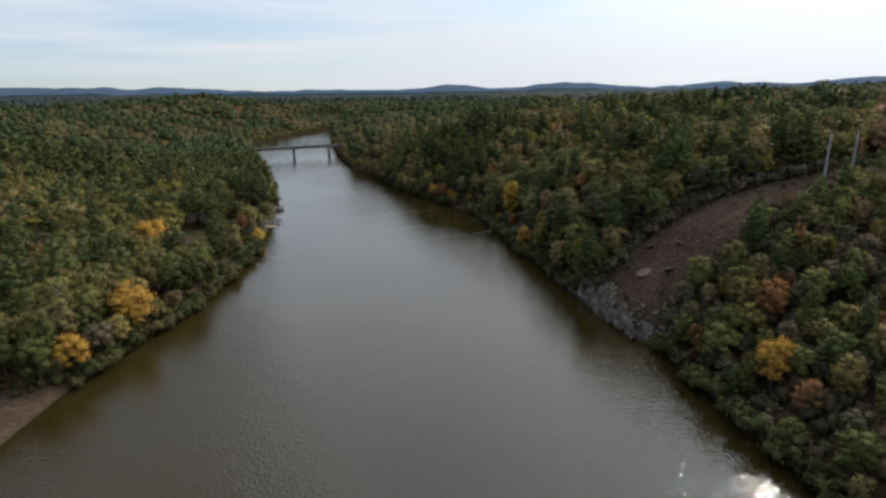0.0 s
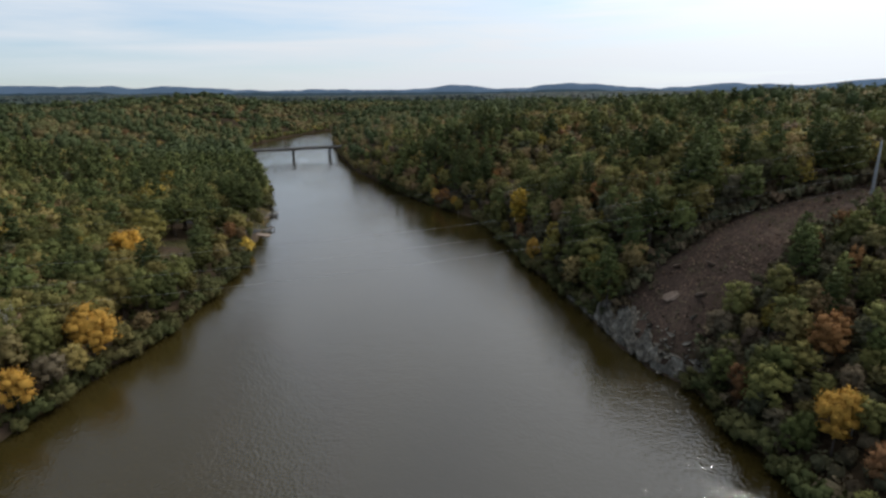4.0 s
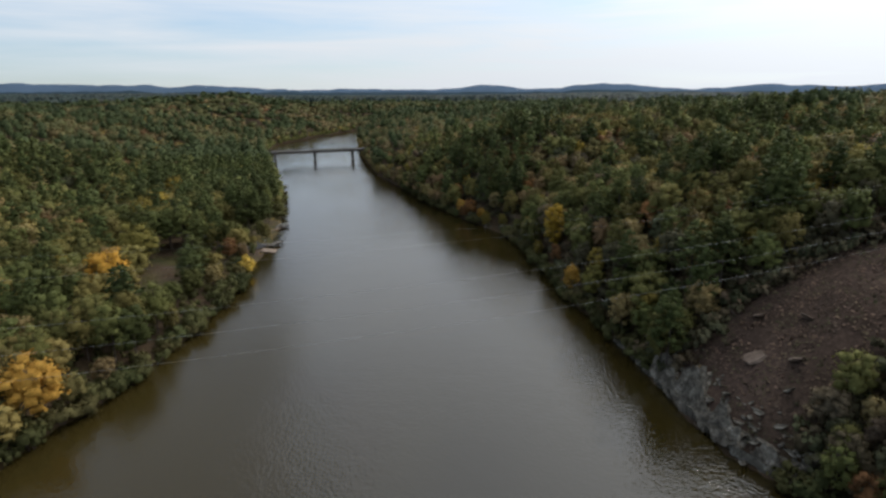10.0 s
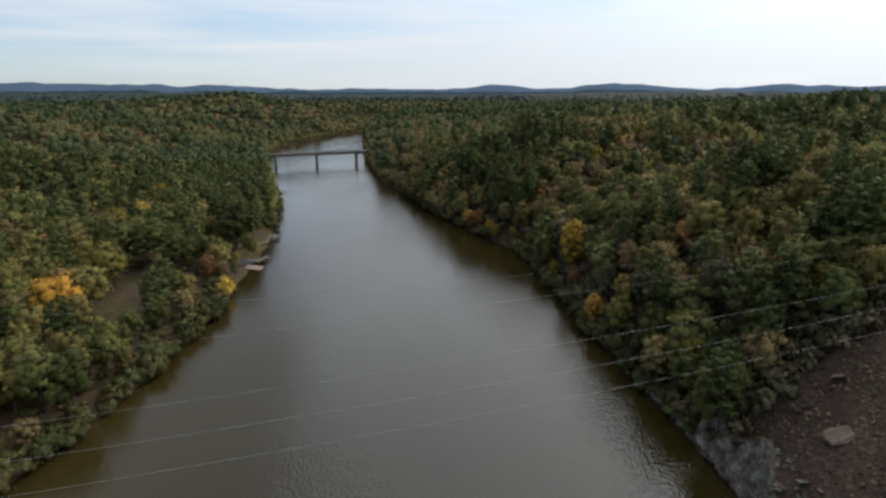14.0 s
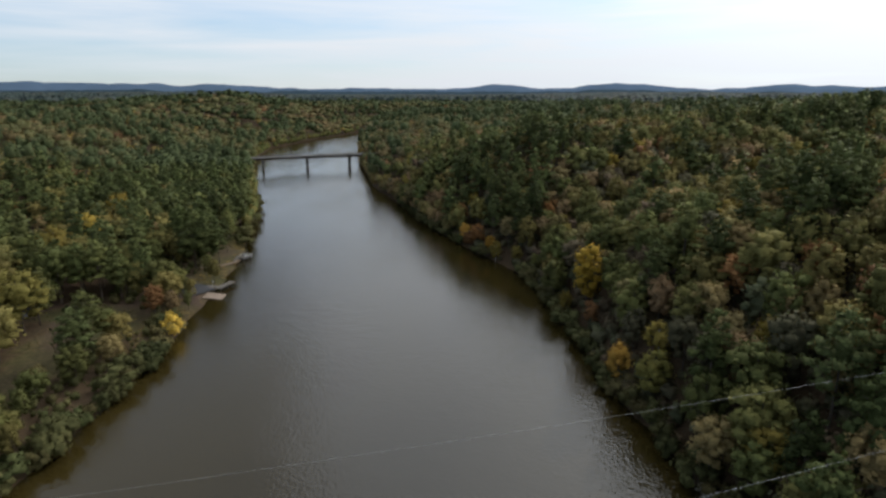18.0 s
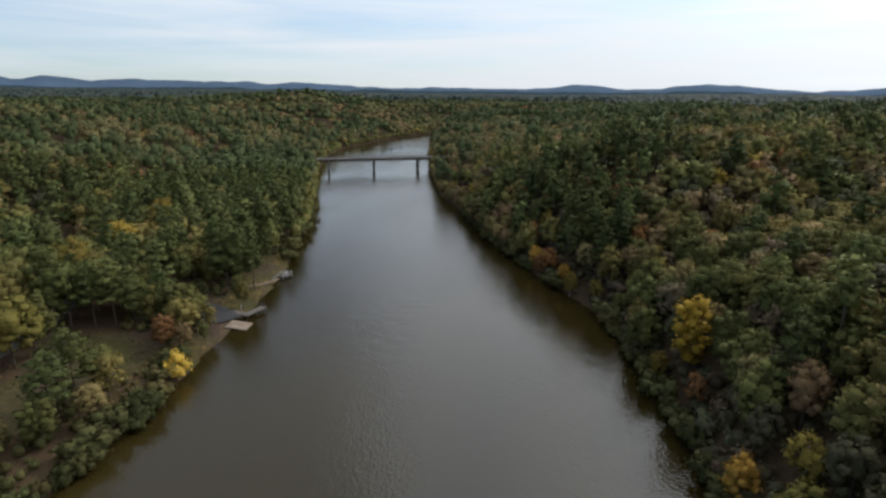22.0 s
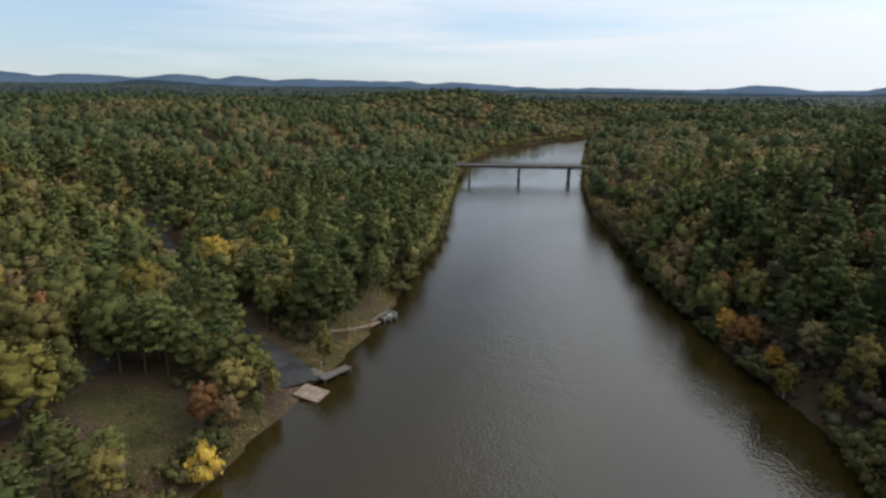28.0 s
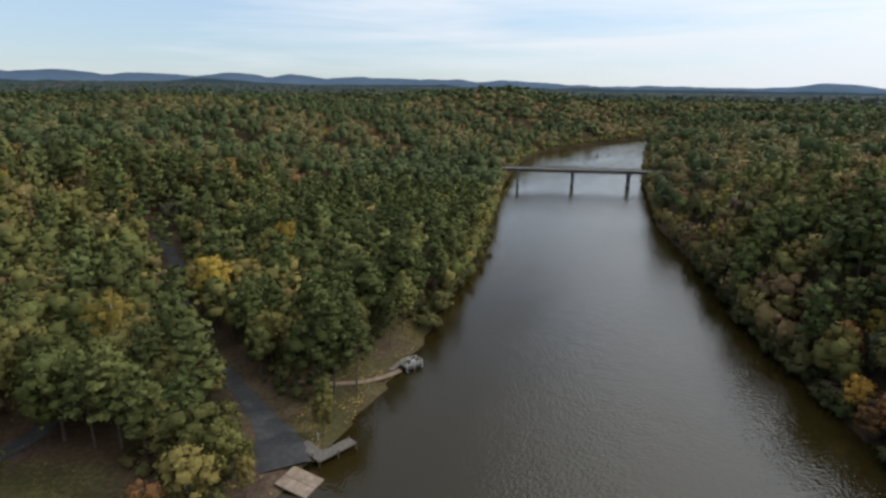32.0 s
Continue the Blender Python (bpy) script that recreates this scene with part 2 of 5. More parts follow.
LEAF = {
    "pine": foliage("pine_needles", [(0.048, 0.066, 0.026), (0.070, 0.090, 0.034), (0.056, 0.072, 0.030), (0.098, 0.112, 0.042)], 0.22),
    "oak": foliage("oak_leaves", [(0.072, 0.090, 0.034), (0.120, 0.124, 0.046), (0.082, 0.102, 0.038), (0.160, 0.138, 0.052), (0.096, 0.110, 0.042)]),
    "olive": foliage("turning_leaves", [(0.150, 0.130, 0.054), (0.125, 0.122, 0.056), (0.215, 0.160, 0.078), (0.130, 0.122, 0.058), (0.200, 0.135, 0.082), (0.150, 0.135, 0.060), (0.225, 0.185, 0.070)]),
    "yellow": foliage("yellow_leaves", [(0.205, 0.166, 0.044), (0.166, 0.146, 0.044), (0.227, 0.177, 0.040), (0.183, 0.157, 0.047)], 0.3),
    "bright": foliage("bright_yellow_leaves", [(0.419, 0.304, 0.061), (0.351, 0.270, 0.061), (0.459, 0.324, 0.054)], 0.35),
    "lime": foliage("yellow_green_leaves", [(0.120, 0.119, 0.038), (0.100, 0.107, 0.038), (0.138, 0.127, 0.038)], 0.3),
    "dull": foliage("dull_leaves", [(0.063, 0.074, 0.046), (0.104, 0.083, 0.058), (0.062, 0.074, 0.044), (0.119, 0.088, 0.065), (0.079, 0.090, 0.053), (0.092, 0.072, 0.056)], 0.2),
    "gold": foliage("golden_leaves", [(0.343, 0.210, 0.048), (0.280, 0.182, 0.048), (0.378, 0.224, 0.042)], 0.3),
    "orange": foliage("orange_leaves", [(0.223, 0.121, 0.057), (0.182, 0.103, 0.057), (0.250, 0.132, 0.054), (0.176, 0.108, 0.062)], 0.3),
    "shrub": foliage("shrub_leaves", [(0.060, 0.069, 0.030), (0.078, 0.079, 0.036), (0.050, 0.062, 0.027), (0.094, 0.083, 0.040)]),
    "brush": foliage("dry_brush", [(0.058, 0.048, 0.038), (0.088, 0.060, 0.052), (0.062, 0.060, 0.036), (0.115, 0.080, 0.064), (0.070, 0.052, 0.044), (0.060, 0.064, 0.036)], 0.1),
    "bankgrass": foliage("bank_grass_blades", [(0.188, 0.152, 0.044), (0.237, 0.173, 0.062), (0.144, 0.130, 0.037), (0.263, 0.188, 0.077)], 0.15),
    "grass": foliage("grass_blades", [(0.050, 0.046, 0.018), (0.090, 0.066, 0.028), (0.042, 0.042, 0.016), (0.125, 0.090, 0.042)], 0.15),
}
# the hills beyond the river: leaf colours cooled and evened out to paint in distance haze
HAZED = {
    "pine": foliage("hazed_pine_needles", [(0.047, 0.067, 0.033), (0.058, 0.078, 0.037), (0.053, 0.070, 0.035)], 0.15, 0.16),
    "oak": foliage("hazed_oak_leaves", [(0.078, 0.092, 0.044), (0.103, 0.106, 0.050), (0.085, 0.097, 0.046)], 0.2, 0.18),
    "olive": foliage("hazed_turning_leaves", [(0.131, 0.114, 0.058), (0.106, 0.104, 0.052), (0.157, 0.119, 0.065), (0.118, 0.104, 0.056)], 0.2, 0.18),
    "dull": foliage("hazed_dull_leaves", [(0.076, 0.082, 0.050), (0.107, 0.089, 0.058), (0.083, 0.087, 0.052)], 0.2, 0.18),
    "yellow": foliage("hazed_yellow_leaves", [(0.218, 0.169, 0.060), (0.182, 0.149, 0.056)], 0.25, 0.18),
    "orange": foliage("hazed_orange_leaves", [(0.188, 0.108, 0.058), (0.163, 0.101, 0.056)], 0.25, 0.18),
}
BARK = surface("bark", [(0.045, 0.034, 0.027), (0.085, 0.066, 0.053), (0.13, 0.105, 0.086)], 3.0, 0.95, 0, 0.03)
PALE_BARK = surface("pale_bark", [(0.22, 0.20, 0.17), (0.36, 0.34, 0.30)], 2.0, 0.9, 0, 0.02)
CONCRETE = surface("concrete", [(0.20, 0.19, 0.17), (0.33, 0.31, 0.28), (0.42, 0.40, 0.36)], 0.6, 0.9, 0, 0.01)
DARK_CONCRETE = surface("weathered_concrete", [(0.09, 0.085, 0.08), (0.16, 0.15, 0.14), (0.24, 0.22, 0.20)], 0.5, 0.9, 0, 0.01)
PARAPET = surface("stained_concrete", [(0.06, 0.055, 0.05), (0.105, 0.10, 0.09), (0.16, 0.15, 0.135)], 0.4, 0.9, 0, 0.01)
STEEL = surface("weathered_steel", [(0.035, 0.028, 0.024), (0.06, 0.045, 0.036), (0.09, 0.06, 0.045)], 0.8, 0.7, 0.2, 0.005)
GALVANISED = surface("galvanised_metal", [(0.26, 0.265, 0.27), (0.36, 0.365, 0.37)], 1.2, 0.5, 0.4, 0.003)
ASPHALT = surface("asphalt", [(0.028, 0.027, 0.029), (0.042, 0.041, 0.042), (0.070, 0.066, 0.062)], 0.35, 0.9, 0, 0.01)
GRAVEL = surface("gravel", [(0.10, 0.072, 0.050), (0.155, 0.112, 0.080), (0.21, 0.16, 0.12)], 0.8, 0.95, 0, 0.02)
PLANK = surface("grey_planks", [(0.070, 0.062, 0.053), (0.110, 0.097, 0.083), (0.155, 0.138, 0.118)], 1.5, 0.9, 0, 0.008)
ROCK = surface("grey_rock", [(0.030, 0.025, 0.019), (0.085, 0.072, 0.055), (0.185, 0.160, 0.125), (0.40, 0.355, 0.285)], 0.5, 0.92, 0, 0.10, 5.0)
TAN_EARTH = surface("tan_earth", [(0.10, 0.070, 0.050), (0.175, 0.125, 0.092), (0.25, 0.185, 0.14)], 0.5, 0.92, 0, 0.06)
RAMP = surface("sandy_concrete", [(0.11, 0.085, 0.063), (0.20, 0.152, 0.115), (0.28, 0.22, 0.165)], 0.5, 0.95, 0, 0.01)
WIRE = surface("wire_aluminium", [(0.22, 0.225, 0.22), (0.38, 0.385, 0.38)], 0.4, 0.45, 0.3, 0.0)
WHITE = surface("white_paint", [(0.30, 0.30, 0.285), (0.42, 0.42, 0.40)], 1.0, 0.6, 0, 0.002)
DARK = surface("dark_plastic", [(0.03, 0.03, 0.032), (0.06, 0.06, 0.062)], 1.0, 0.6, 0, 0.002)

# ground: leaf litter, with dry grass and bare red soil where the plan says so
GROUND, gn, gl, gb = material("forest_floor", 0.95)
gb.inputs["Specular IOR Level"].default_value = 0.08
g1, g2 = noise_node(gn, gl, 0.09, 6), noise_node(gn, gl, 1.1, 5)
litter = ramp(gn, [(0.30, (0.032, 0.022, 0.012)), (0.5, (0.058, 0.039, 0.022)), (0.72, (0.095, 0.063, 0.038))])
grassy = ramp(gn, [(0.30, (0.028, 0.029, 0.011)), (0.5, (0.052, 0.049, 0.019)), (0.70, (0.120, 0.090, 0.040))])
barren = ramp(gn, [(0.28, (0.022, 0.016, 0.012)), (0.46, (0.056, 0.037, 0.028)), (0.60, (0.096, 0.063, 0.047)), (0.74, (0.19, 0.135, 0.095))])
gmix = gn.new("ShaderNodeMath")
gmix.operation = 'MULTIPLY_ADD'
gmix.inputs[1].default_value = 0.55
gl.new(g2.outputs["Fac"], gmix.inputs[0])
gsub = gn.new("ShaderNodeMath")
gsub.operation = 'MULTIPLY'
gsub.inputs[1].default_value = 0.45
gl.new(g1.outputs["Fac"], gsub.inputs[0])
gl.new(gsub.outputs[0], gmix.inputs[2])
for r_ in (litter, grassy, barren):
    gl.new(gmix.outputs[0], r_.inputs[0])
a_grass, a_bare = gn.new("ShaderNodeAttribute"), gn.new("ShaderNodeAttribute")
a_grass.attribute_name, a_bare.attribute_name = "grass", "bare"
mx1, mx2 = gn.new("ShaderNodeMix"), gn.new("ShaderNodeMix")
mx1.data_type = mx2.data_type = 'RGBA'
gl.new(a_grass.outputs["Fac"], mx1.inputs[0])
gl.new(litter.outputs[0], mx1.inputs[6])
gl.new(grassy.outputs[0], mx1.inputs[7])
gl.new(a_bare.outputs["Fac"], mx2.inputs[0])
gl.new(mx1.outputs[2], mx2.inputs[6])
gl.new(barren.outputs[0], mx2.inputs[7])
gl.new(mx2.outputs[2], gb.inputs["Base Color"])
bump(gn, gl, gb, g2.outputs["Fac"], 0.7, 0.25)

# river: silty brown, rippled by a light wind that leaves smoother lanes
WATER, an, al, ab = material("river_water", 0.05)
ab.inputs["Base Color"].default_value = (0.072, 0.058, 0.030, 1)
ab.inputs["IOR"].default_value = 1.46
silt = noise_node(an, al, 0.012, 3, 0.5, stretch=(1.0, 0.35, 1.0))
silt_ramp = ramp(an, [(0.35, (0.014, 0.0098, 0.0024)), (0.65, (0.031, 0.0222, 0.0060))])
al.new(silt.outputs["Fac"], silt_ramp.inputs[0])
al.new(silt_ramp.outputs[0], ab.inputs["Base Color"])
rip = noise_node(an, al, 1.7, 2, 0.5, stretch=(1.0, 0.7, 1.0))
swell = noise_node(an, al, 0.28, 2, 0.5)
lanes = noise_node(an, al, 0.02, 2, 0.5, stretch=(1.0, 0.4, 1.0))
lane_r = an.new("ShaderNodeMapRange")
lane_r.inputs["From Min"].default_value, lane_r.inputs["From Max"].default_value = 0.35, 0.65
lane_r.inputs["To Min"].default_value, lane_r.inputs["To Max"].default_value = 0.38, 1.15
al.new(lanes.outputs["Fac"], lane_r.inputs["Value"])
wsum = an.new("ShaderNodeMath")
wsum.operation = 'MULTIPLY_ADD'
wsum.inputs[1].default_value = 0.7
al.new(swell.outputs["Fac"], wsum.inputs[0])
al.new(rip.outputs["Fac"], wsum.inputs[2])
wb = bump(an, al, ab, wsum.outputs[0], 1.0, 0.12)
al.new(lane_r.outputs[0], wb.inputs["Strength"])

# ---- plan ----
LEFT = [(-92, -400), (-91, 60), (-91, 98), (-92, 118), (-90, 130), (-89.3, 141), (-87, 149), (-85.5, 158), (-84.5, 175), (-84.5, 190), (-85, 205), (-86, 222), (-88, 232),
        (-90, 242), (-91.5, 255), (-94, 268), (-98, 292), (-104, 315), (-112, 336), (-124, 375), (-146, 431), (-188, 528), (-225, 632), (-243, 711), (-232, 841), (-205, 985), (-60, 1110), (260, 1180)]
RIGHT = [(44, -400), (42, 60), (41, 86), (40, 97), (37, 115), (35, 137), (30, 143), (27, 155), (23, 180), (19, 200), (14, 216), (10, 248), (7, 264),
         (0, 295), (-18, 324), (-38, 364), (-65, 428), (-86, 474), (-117, 581), (-144, 698), (-173, 837), (-180, 900), (-150, 960), (-20, 1030), (270, 1090)]
BRIDGE_A, BRIDGE_DIR = np.array((-156.0, 558.0)), np.array((0.894, 0.447))
ROAD = [(-93.5, 264.5), (-99, 268), (-106, 271.5), (-117, 275.5), (-131, 280), (-145, 286.5), (-160, 294), (-172, 301), (-190, 313), (-215, 322)]
VERGE = [(-91, 262), (-97, 259), (-107, 265.5), (-119, 270.5), (-134, 276), (-146, 283), (-140, 288), (-118, 281), (-104, 278), (-95, 280)]
LAWN = [(-130, 241), (-125, 246.5), (-114, 250.5), (-107.5, 251.5), (-99.5, 244), (-97, 238), (-97, 231.5), (-101, 228), (-105, 227.5), (-110, 227), (-115, 231), (-122, 236)]
GLADE = [(-104, 197), (-100.5, 209), (-102.5, 224), (-110, 226), (-114, 236), (-121, 236), (-117, 222), (-111.5, 207), (-107.5, 199)]
LANE = [(-146, 270), (-137, 257), (-132.5, 247), (-131.2, 240), (-129, 228), (-125, 214), (-121, 200)]
# trees that stand out by colour or shape: kind, x, y, height, width factor
STANDOUT = (("poplar", 14.0, 254.8, 18.5, 1.2), ("yellow", -2, 303, 8, 1.1), ("gold", -11, 317, 8, 1.1), ("lime", 3.5, 292, 8, 1.0), ("yellow", 9.0, 258, 8, 0.9), ("gold", 15, 219.5, 11, .9), ("lime", 19, 210, 13, 1.0), ("orange", -16, 326, 10, 1.2), ("gold", -21, 334, 9, 1.2),
                           ("yellow", -9, 309, 9, 1.0), ("gold", 44.5, 107, 13, 1.0), ("orange", 51, 121, 12, 1.2), ("orange", 46, 99, 9, 1.1), ("gold", -91.5, 144, 15, 1.45), ("olive", -91, 136.5, 9.5, 1.25), ("olive", -88.6, 150, 8.5, 1.25), ("olive", -87.3, 158, 8, 1.2), ("dull", -92, 131, 10, 1.3), ("gold", -92.5, 122.5, 11.5, 1.2), ("gold", -111, 199, 18, 1.3),
                           ("orange", -98.5, 245, 10, 1.15), ("yellow_bush", -89.3, 236.5, 7.2, 0.62), ("yellow", -140, 266, 20, 1.0), ("yellow", -151, 297, 18, 1.2),
                           ("lime", -121.5, 229, 18, 1.4), ("yellow", -160, 326, 20, 1.0), ("oak", -107, 284, 17, 1.3), ("pine", -104, 286, 19, 1.2), ("pine", -102, 290, 18, 1.0),
                           ("oak", -97, 275.5, 9, 0.9), ("pine", -107.5, 308, 14, 0.9), ("pine", -110, 316, 16, 1.0), ("orange", -19, 326, 8, 1.3), ("pine", -99, 221, 16, 1.55), ("oak", -94, 209, 10, 1.3), ("oak", -95.5, 225, 10.5, 1.3), ("olive", -92, 217, 9, 1.25), ("oak", -100.5, 230, 9, 1.2),
                           ("pine", -97, 214, 15, 1.6), ("pine", -124, 262, 17, 1.2), ("oak", -131, 266, 17, 1.3), ("oak", -128, 250, 18, 1.2), ("pine", -119, 254, 18, 1.3), ("oak", -113, 256, 13, 1.2), ("oak", -135, 253, 18, 1.2),
            ("pine", -108, 258, 15, 1.3), ("oak", -98, 251.5, 12.5, 1.25), ("oak", -103, 255.5, 14, 1.3), ("pine", -123, 252, 17, 1.3), ("pine", -114, 255, 16, 1.2),
            ("oak", -108, 256, 12, 1.2), ("oak", -93.5, 252.5, 6.5, 0.8), ("oak", -95.5, 258.3, 8, 0.75), ("evergreen_bush", -110.3, 328, 2.8, 1.0), ("oak", -100.4, 279.5, 9, 0.75), ("oak", -98.5, 261, 7.5, 0.8), ("oak", -99.5, 258, 11.5, 1.0), ("oak", -103, 260.8, 12, 0.95), ("olive", -94.8, 247, 8.0, 1.0), ("shrub", -93, 242.5, 4.5, 1.1), ("shrub", -92.5, 238.5, 4.5, 1.0), ("shrub", -91.5, 235, 4.2, 1.2), ("shrub", -95.5, 240, 4.0, 1.1), ("oak", -117, 262, 15, 1.3), ("pine", -112, 261, 14, 1.1), ("oak", -127, 258, 17, 1.3))
FIRST, LAST = np.array((-14.0, 12.0)), np.array((-34.0, 214.0))


def seg_dist(px, py, line):
    best = np.full(px.shape, 1e9)
    for (ax, ay), (bx, by) in zip(line[:-1], line[1:]):
        dx, dy = bx - ax, by - ay
        t = np.clip(((px - ax) * dx + (py - ay) * dy) / (dx * dx + dy * dy), 0, 1)
        best = np.minimum(best, np.hypot(px - ax - t * dx, py - ay - t * dy))
    return best


def inside(px, py, poly):
    res = np.zeros(px.shape, bool)
    for (ax, ay), (bx, by) in zip(poly, poly[1:] + poly[:1]):
        if ay != by:
            res ^= ((ay > py) != (by > py)) & (px < (bx - ax) * (py - ay) / (by - ay) + ax)
    return res


def smooth(a, b, v):
    t = np.clip((v - a) / (b - a), 0, 1)
    return t * t * (3 - 2 * t)


def hash2(ix, iy, seed):
    n = (ix.astype(np.int64) * 374761393 + iy.astype(np.int64) * 668265263 + seed * 974634777) & 0x7fffffff
    n = ((n ^ (n >> 13)) * 1274126177) & 0x7fffffff
    return ((n ^ (n >> 16)) & 0xffff) / 65535.0


def vnoise(x, y, size, seed=0):
    u, v = x / size, y / size
    ix, iy = np.floor(u), np.floor(v)
    fu, fv = u - ix, v - iy
    fu, fv = fu * fu * (3 - 2 * fu), fv * fv * (3 - 2 * fv)
    a, b = hash2(ix, iy, seed), hash2(ix + 1, iy, seed)
    c, d = hash2(ix, iy + 1, seed), hash2(ix + 1, iy + 1, seed)
    return (a * (1 - fu) + b * fu) * (1 - fv) + (c * (1 - fu) + d * fu) * fv


RIVER = LEFT + RIGHT[::-1]


def corridor(x, y):
    """Offset across the power line's cleared strip, in metres north of the wires."""
    return y - (135.1 + 0.3748 * x)


def strip_north(x):
    """North edge of the cleared strip on the east bank: it narrows uphill."""
    return 20 - 9.5 * smooth(42, 88, x)


def land(x, y):
    """Height of the ground, distance from the bank and side (True: the east bank)."""
    dl, dr = seg_dist(x, y, LEFT), seg_dist(x, y, RIGHT)
    wet = inside(x, y, RIVER)
    east = dr < dl
    d = np.minimum(dl, dr)
    soft = vnoise(x, y, 60, 3) - 0.5
    # west bank: low shelf, then hills
    west_h = 0.55 * (1 - np.exp(-d / 1.2)) + 2.2 * (1 - np.exp(-d / 14)) + 17 * smooth(45, 175, d + 30 * soft) + 4 * soft * smooth(20, 80, d) + 16 * (vnoise(x, y, 150, 51) - 0.5) * smooth(60, 170, d)
    # east bank: steep, with a fold of lower ground by y = 300
    fold = 1 - 0.42 * np.exp(-((y - 305) / 38) ** 2) * smooth(-60, 40, x + 40)
    top = 35 * fold * (0.60 + 0.40 * smooth(95, 145, y))
    east_h = 0.7 * (1 - np.exp(-d / 1.0)) + top * (1 - np.exp(-np.maximum(d - np.where((y > 136) & (y < 172), 0.3, 2.2), 0) / 27.0)) + 5 * soft * smooth(15, 60, d) + 9 * smooth(55, 230, d)
    east_h = np.where(y > 380, east_h * (1 - 0.30 * smooth(380, 520, y)), east_h)
    h = np.where(east, east_h, west_h)
    far = smooth(150, 600, d)
    r = np.hypot(x + 20, y - 100)
    base = np.where(east, 47, 15) + np.where(east, 14, 26) * (vnoise(x, y, 420, 7) - 0.5) + np.where(east, 8, 14) * (vnoise(x, y, 170, 8) - 0.5)
    h = h * (1 - far) + base * far
    h = h + smooth(5, 90, d) * 24 * np.exp(-(((x + 420) / 150) ** 2 + ((y - 930) / 200) ** 2)) + smooth(5, 90, d) * 14 * np.exp(-(((x + 520) / 260) ** 2 + ((y - 520) / 160) ** 2))
    distant = smooth(1300, 2600, r)
    h = h * (1 - distant) + distant * (30 + 22 * (vnoise(x, y, 900, 11) - 0.5) + 8 * smooth(-400, 900, x))
    bed = -0.4 - 2.6 * smooth(0, 12, d)
    return np.where(wet, bed, h), np.where(wet, -d, d), east


def ground_at(x, y):
    return float(land(np.array([float(x)]), np.array([float(y)]))[0][0])


# ---- mesh helpers ----


def quad_mesh(name, verts, quads, mat, tint=None, flat=True, normals=None):
    me = bpy.data.meshes.new(name)
    verts, quads = np.asarray(verts, np.float32), np.asarray(quads, np.int32)
    me.vertices.add(len(verts))
    me.vertices.foreach_set("co", verts.ravel())
    me.loops.add(quads.size)
    me.loops.foreach_set("vertex_index", quads.ravel())
    me.polygons.add(len(quads))
    me.polygons.foreach_set("loop_start", np.arange(0, quads.size, 4, dtype=np.int32))
    if tint is not None:
        me.attributes.new("tint", 'FLOAT', 'POINT').data.foreach_set("value", np.asarray(tint, np.float32))
    me.update(calc_edges=True)
    me.materials.append(mat)
    if flat:
        me.shade_flat()
    else:
        me.shade_smooth()
    if normals is not None:
        me.attributes.new("custom_normal", 'FLOAT_VECTOR', 'POINT').data.foreach_set("vector", np.asarray(normals, np.float32).ravel())
        me.update()
    return me


def link(name, me, parent=None):
    ob = new(name, me)
    ob.parent = parent
    return ob


def empty(name, m):
    ob = new(name)
    ob.empty_display_size = 0.5
    ob.matrix_basis = m
    return ob


def bm_mesh(name, bm, mat, smooth_faces=False):
    me = bpy.data.meshes.new(name)
    bm.normal_update()
    bm.to_mesh(me)
    bm.free()
    me.materials.append(mat)
    if smooth_faces:
        me.shade_smooth()
    return me


def part(name, bm, mat, parent, label=""):
    ob = link(name, bm_mesh(name, bm, mat), parent)
    if label:
        ob["label"] = label
    return ob


def box(bm, size, m=Matrix(), bevel=0.0):
    r = bmesh.ops.create_cube(bm, size=1.0, matrix=m @ Matrix.Diagonal((*size, 1)))
    if bevel:
        edges = list({e for v in r["verts"] for e in v.link_edges})
        bmesh.ops.bevel(bm, geom=edges, offset=bevel, segments=1, affect='EDGES', profile=0.5)
    return bm


def boxed(size, m=Matrix(), bevel=0.0):
    return box(bmesh.new(), size, m, bevel)


def rod(bm, p, q, r0, r1, sides=8):
    p, q = Vector(p), Vector(q)
    m = Matrix.Translation((p + q) / 2) @ (q - p).to_track_quat("Z", "Y").to_matrix().to_4x4()
    bmesh.ops.create_cone(bm, cap_ends=True, segments=sides, radius1=r0, radius2=r1, depth=(q - p).length, matrix=m)
    return bm


# ---- ground and water ----


def axis(lo, hi, fine_lo, fine_hi, step, grow=1.22, most=160):
    mid = list(np.arange(fine_lo, fine_hi + 0.1, step))
    up, s = [], step
    v = fine_hi
    while v < hi:
        s = min(s * grow, most)
        v += s
        up.append(min(v, hi))
    down, s, v = [], step, fine_lo
    while v > lo:
        s = min(s * grow, most)
        v -= s
        down.append(max(v, lo))
    return np.array(down[::-1] + mid + up)


gx, gy = axis(-4850, 4850, -285, 130, 2.9), axis(-4850, 4850, 70, 1000, 3.3)
X, Y = np.meshgrid(gx, gy)
Z, D, EAST = land(X.ravel(), Y.ravel())
xf, yf = X.ravel(), Y.ravel()
Z = Z + np.where(D > 0.5, 0.35 * (vnoise(xf, yf, 4, 21) - 0.5) + 0.5 * (vnoise(xf, yf, 11, 22) - 0.5), 0)
ny, nx = X.shape
idx = np.arange(nx * ny).reshape(ny, nx)
gq = np.stack([idx[:-1, :-1], idx[:-1, 1:], idx[1:, 1:], idx[1:, :-1]], -1).reshape(-1, 4)
gme = quad_mesh("ground", np.stack([xf, yf, Z], 1), gq, GROUND, None, False)
off = corridor(xf, yf)
in_cor = (off > -9) & (off < np.where(EAST, strip_north(xf) + 2, 23))
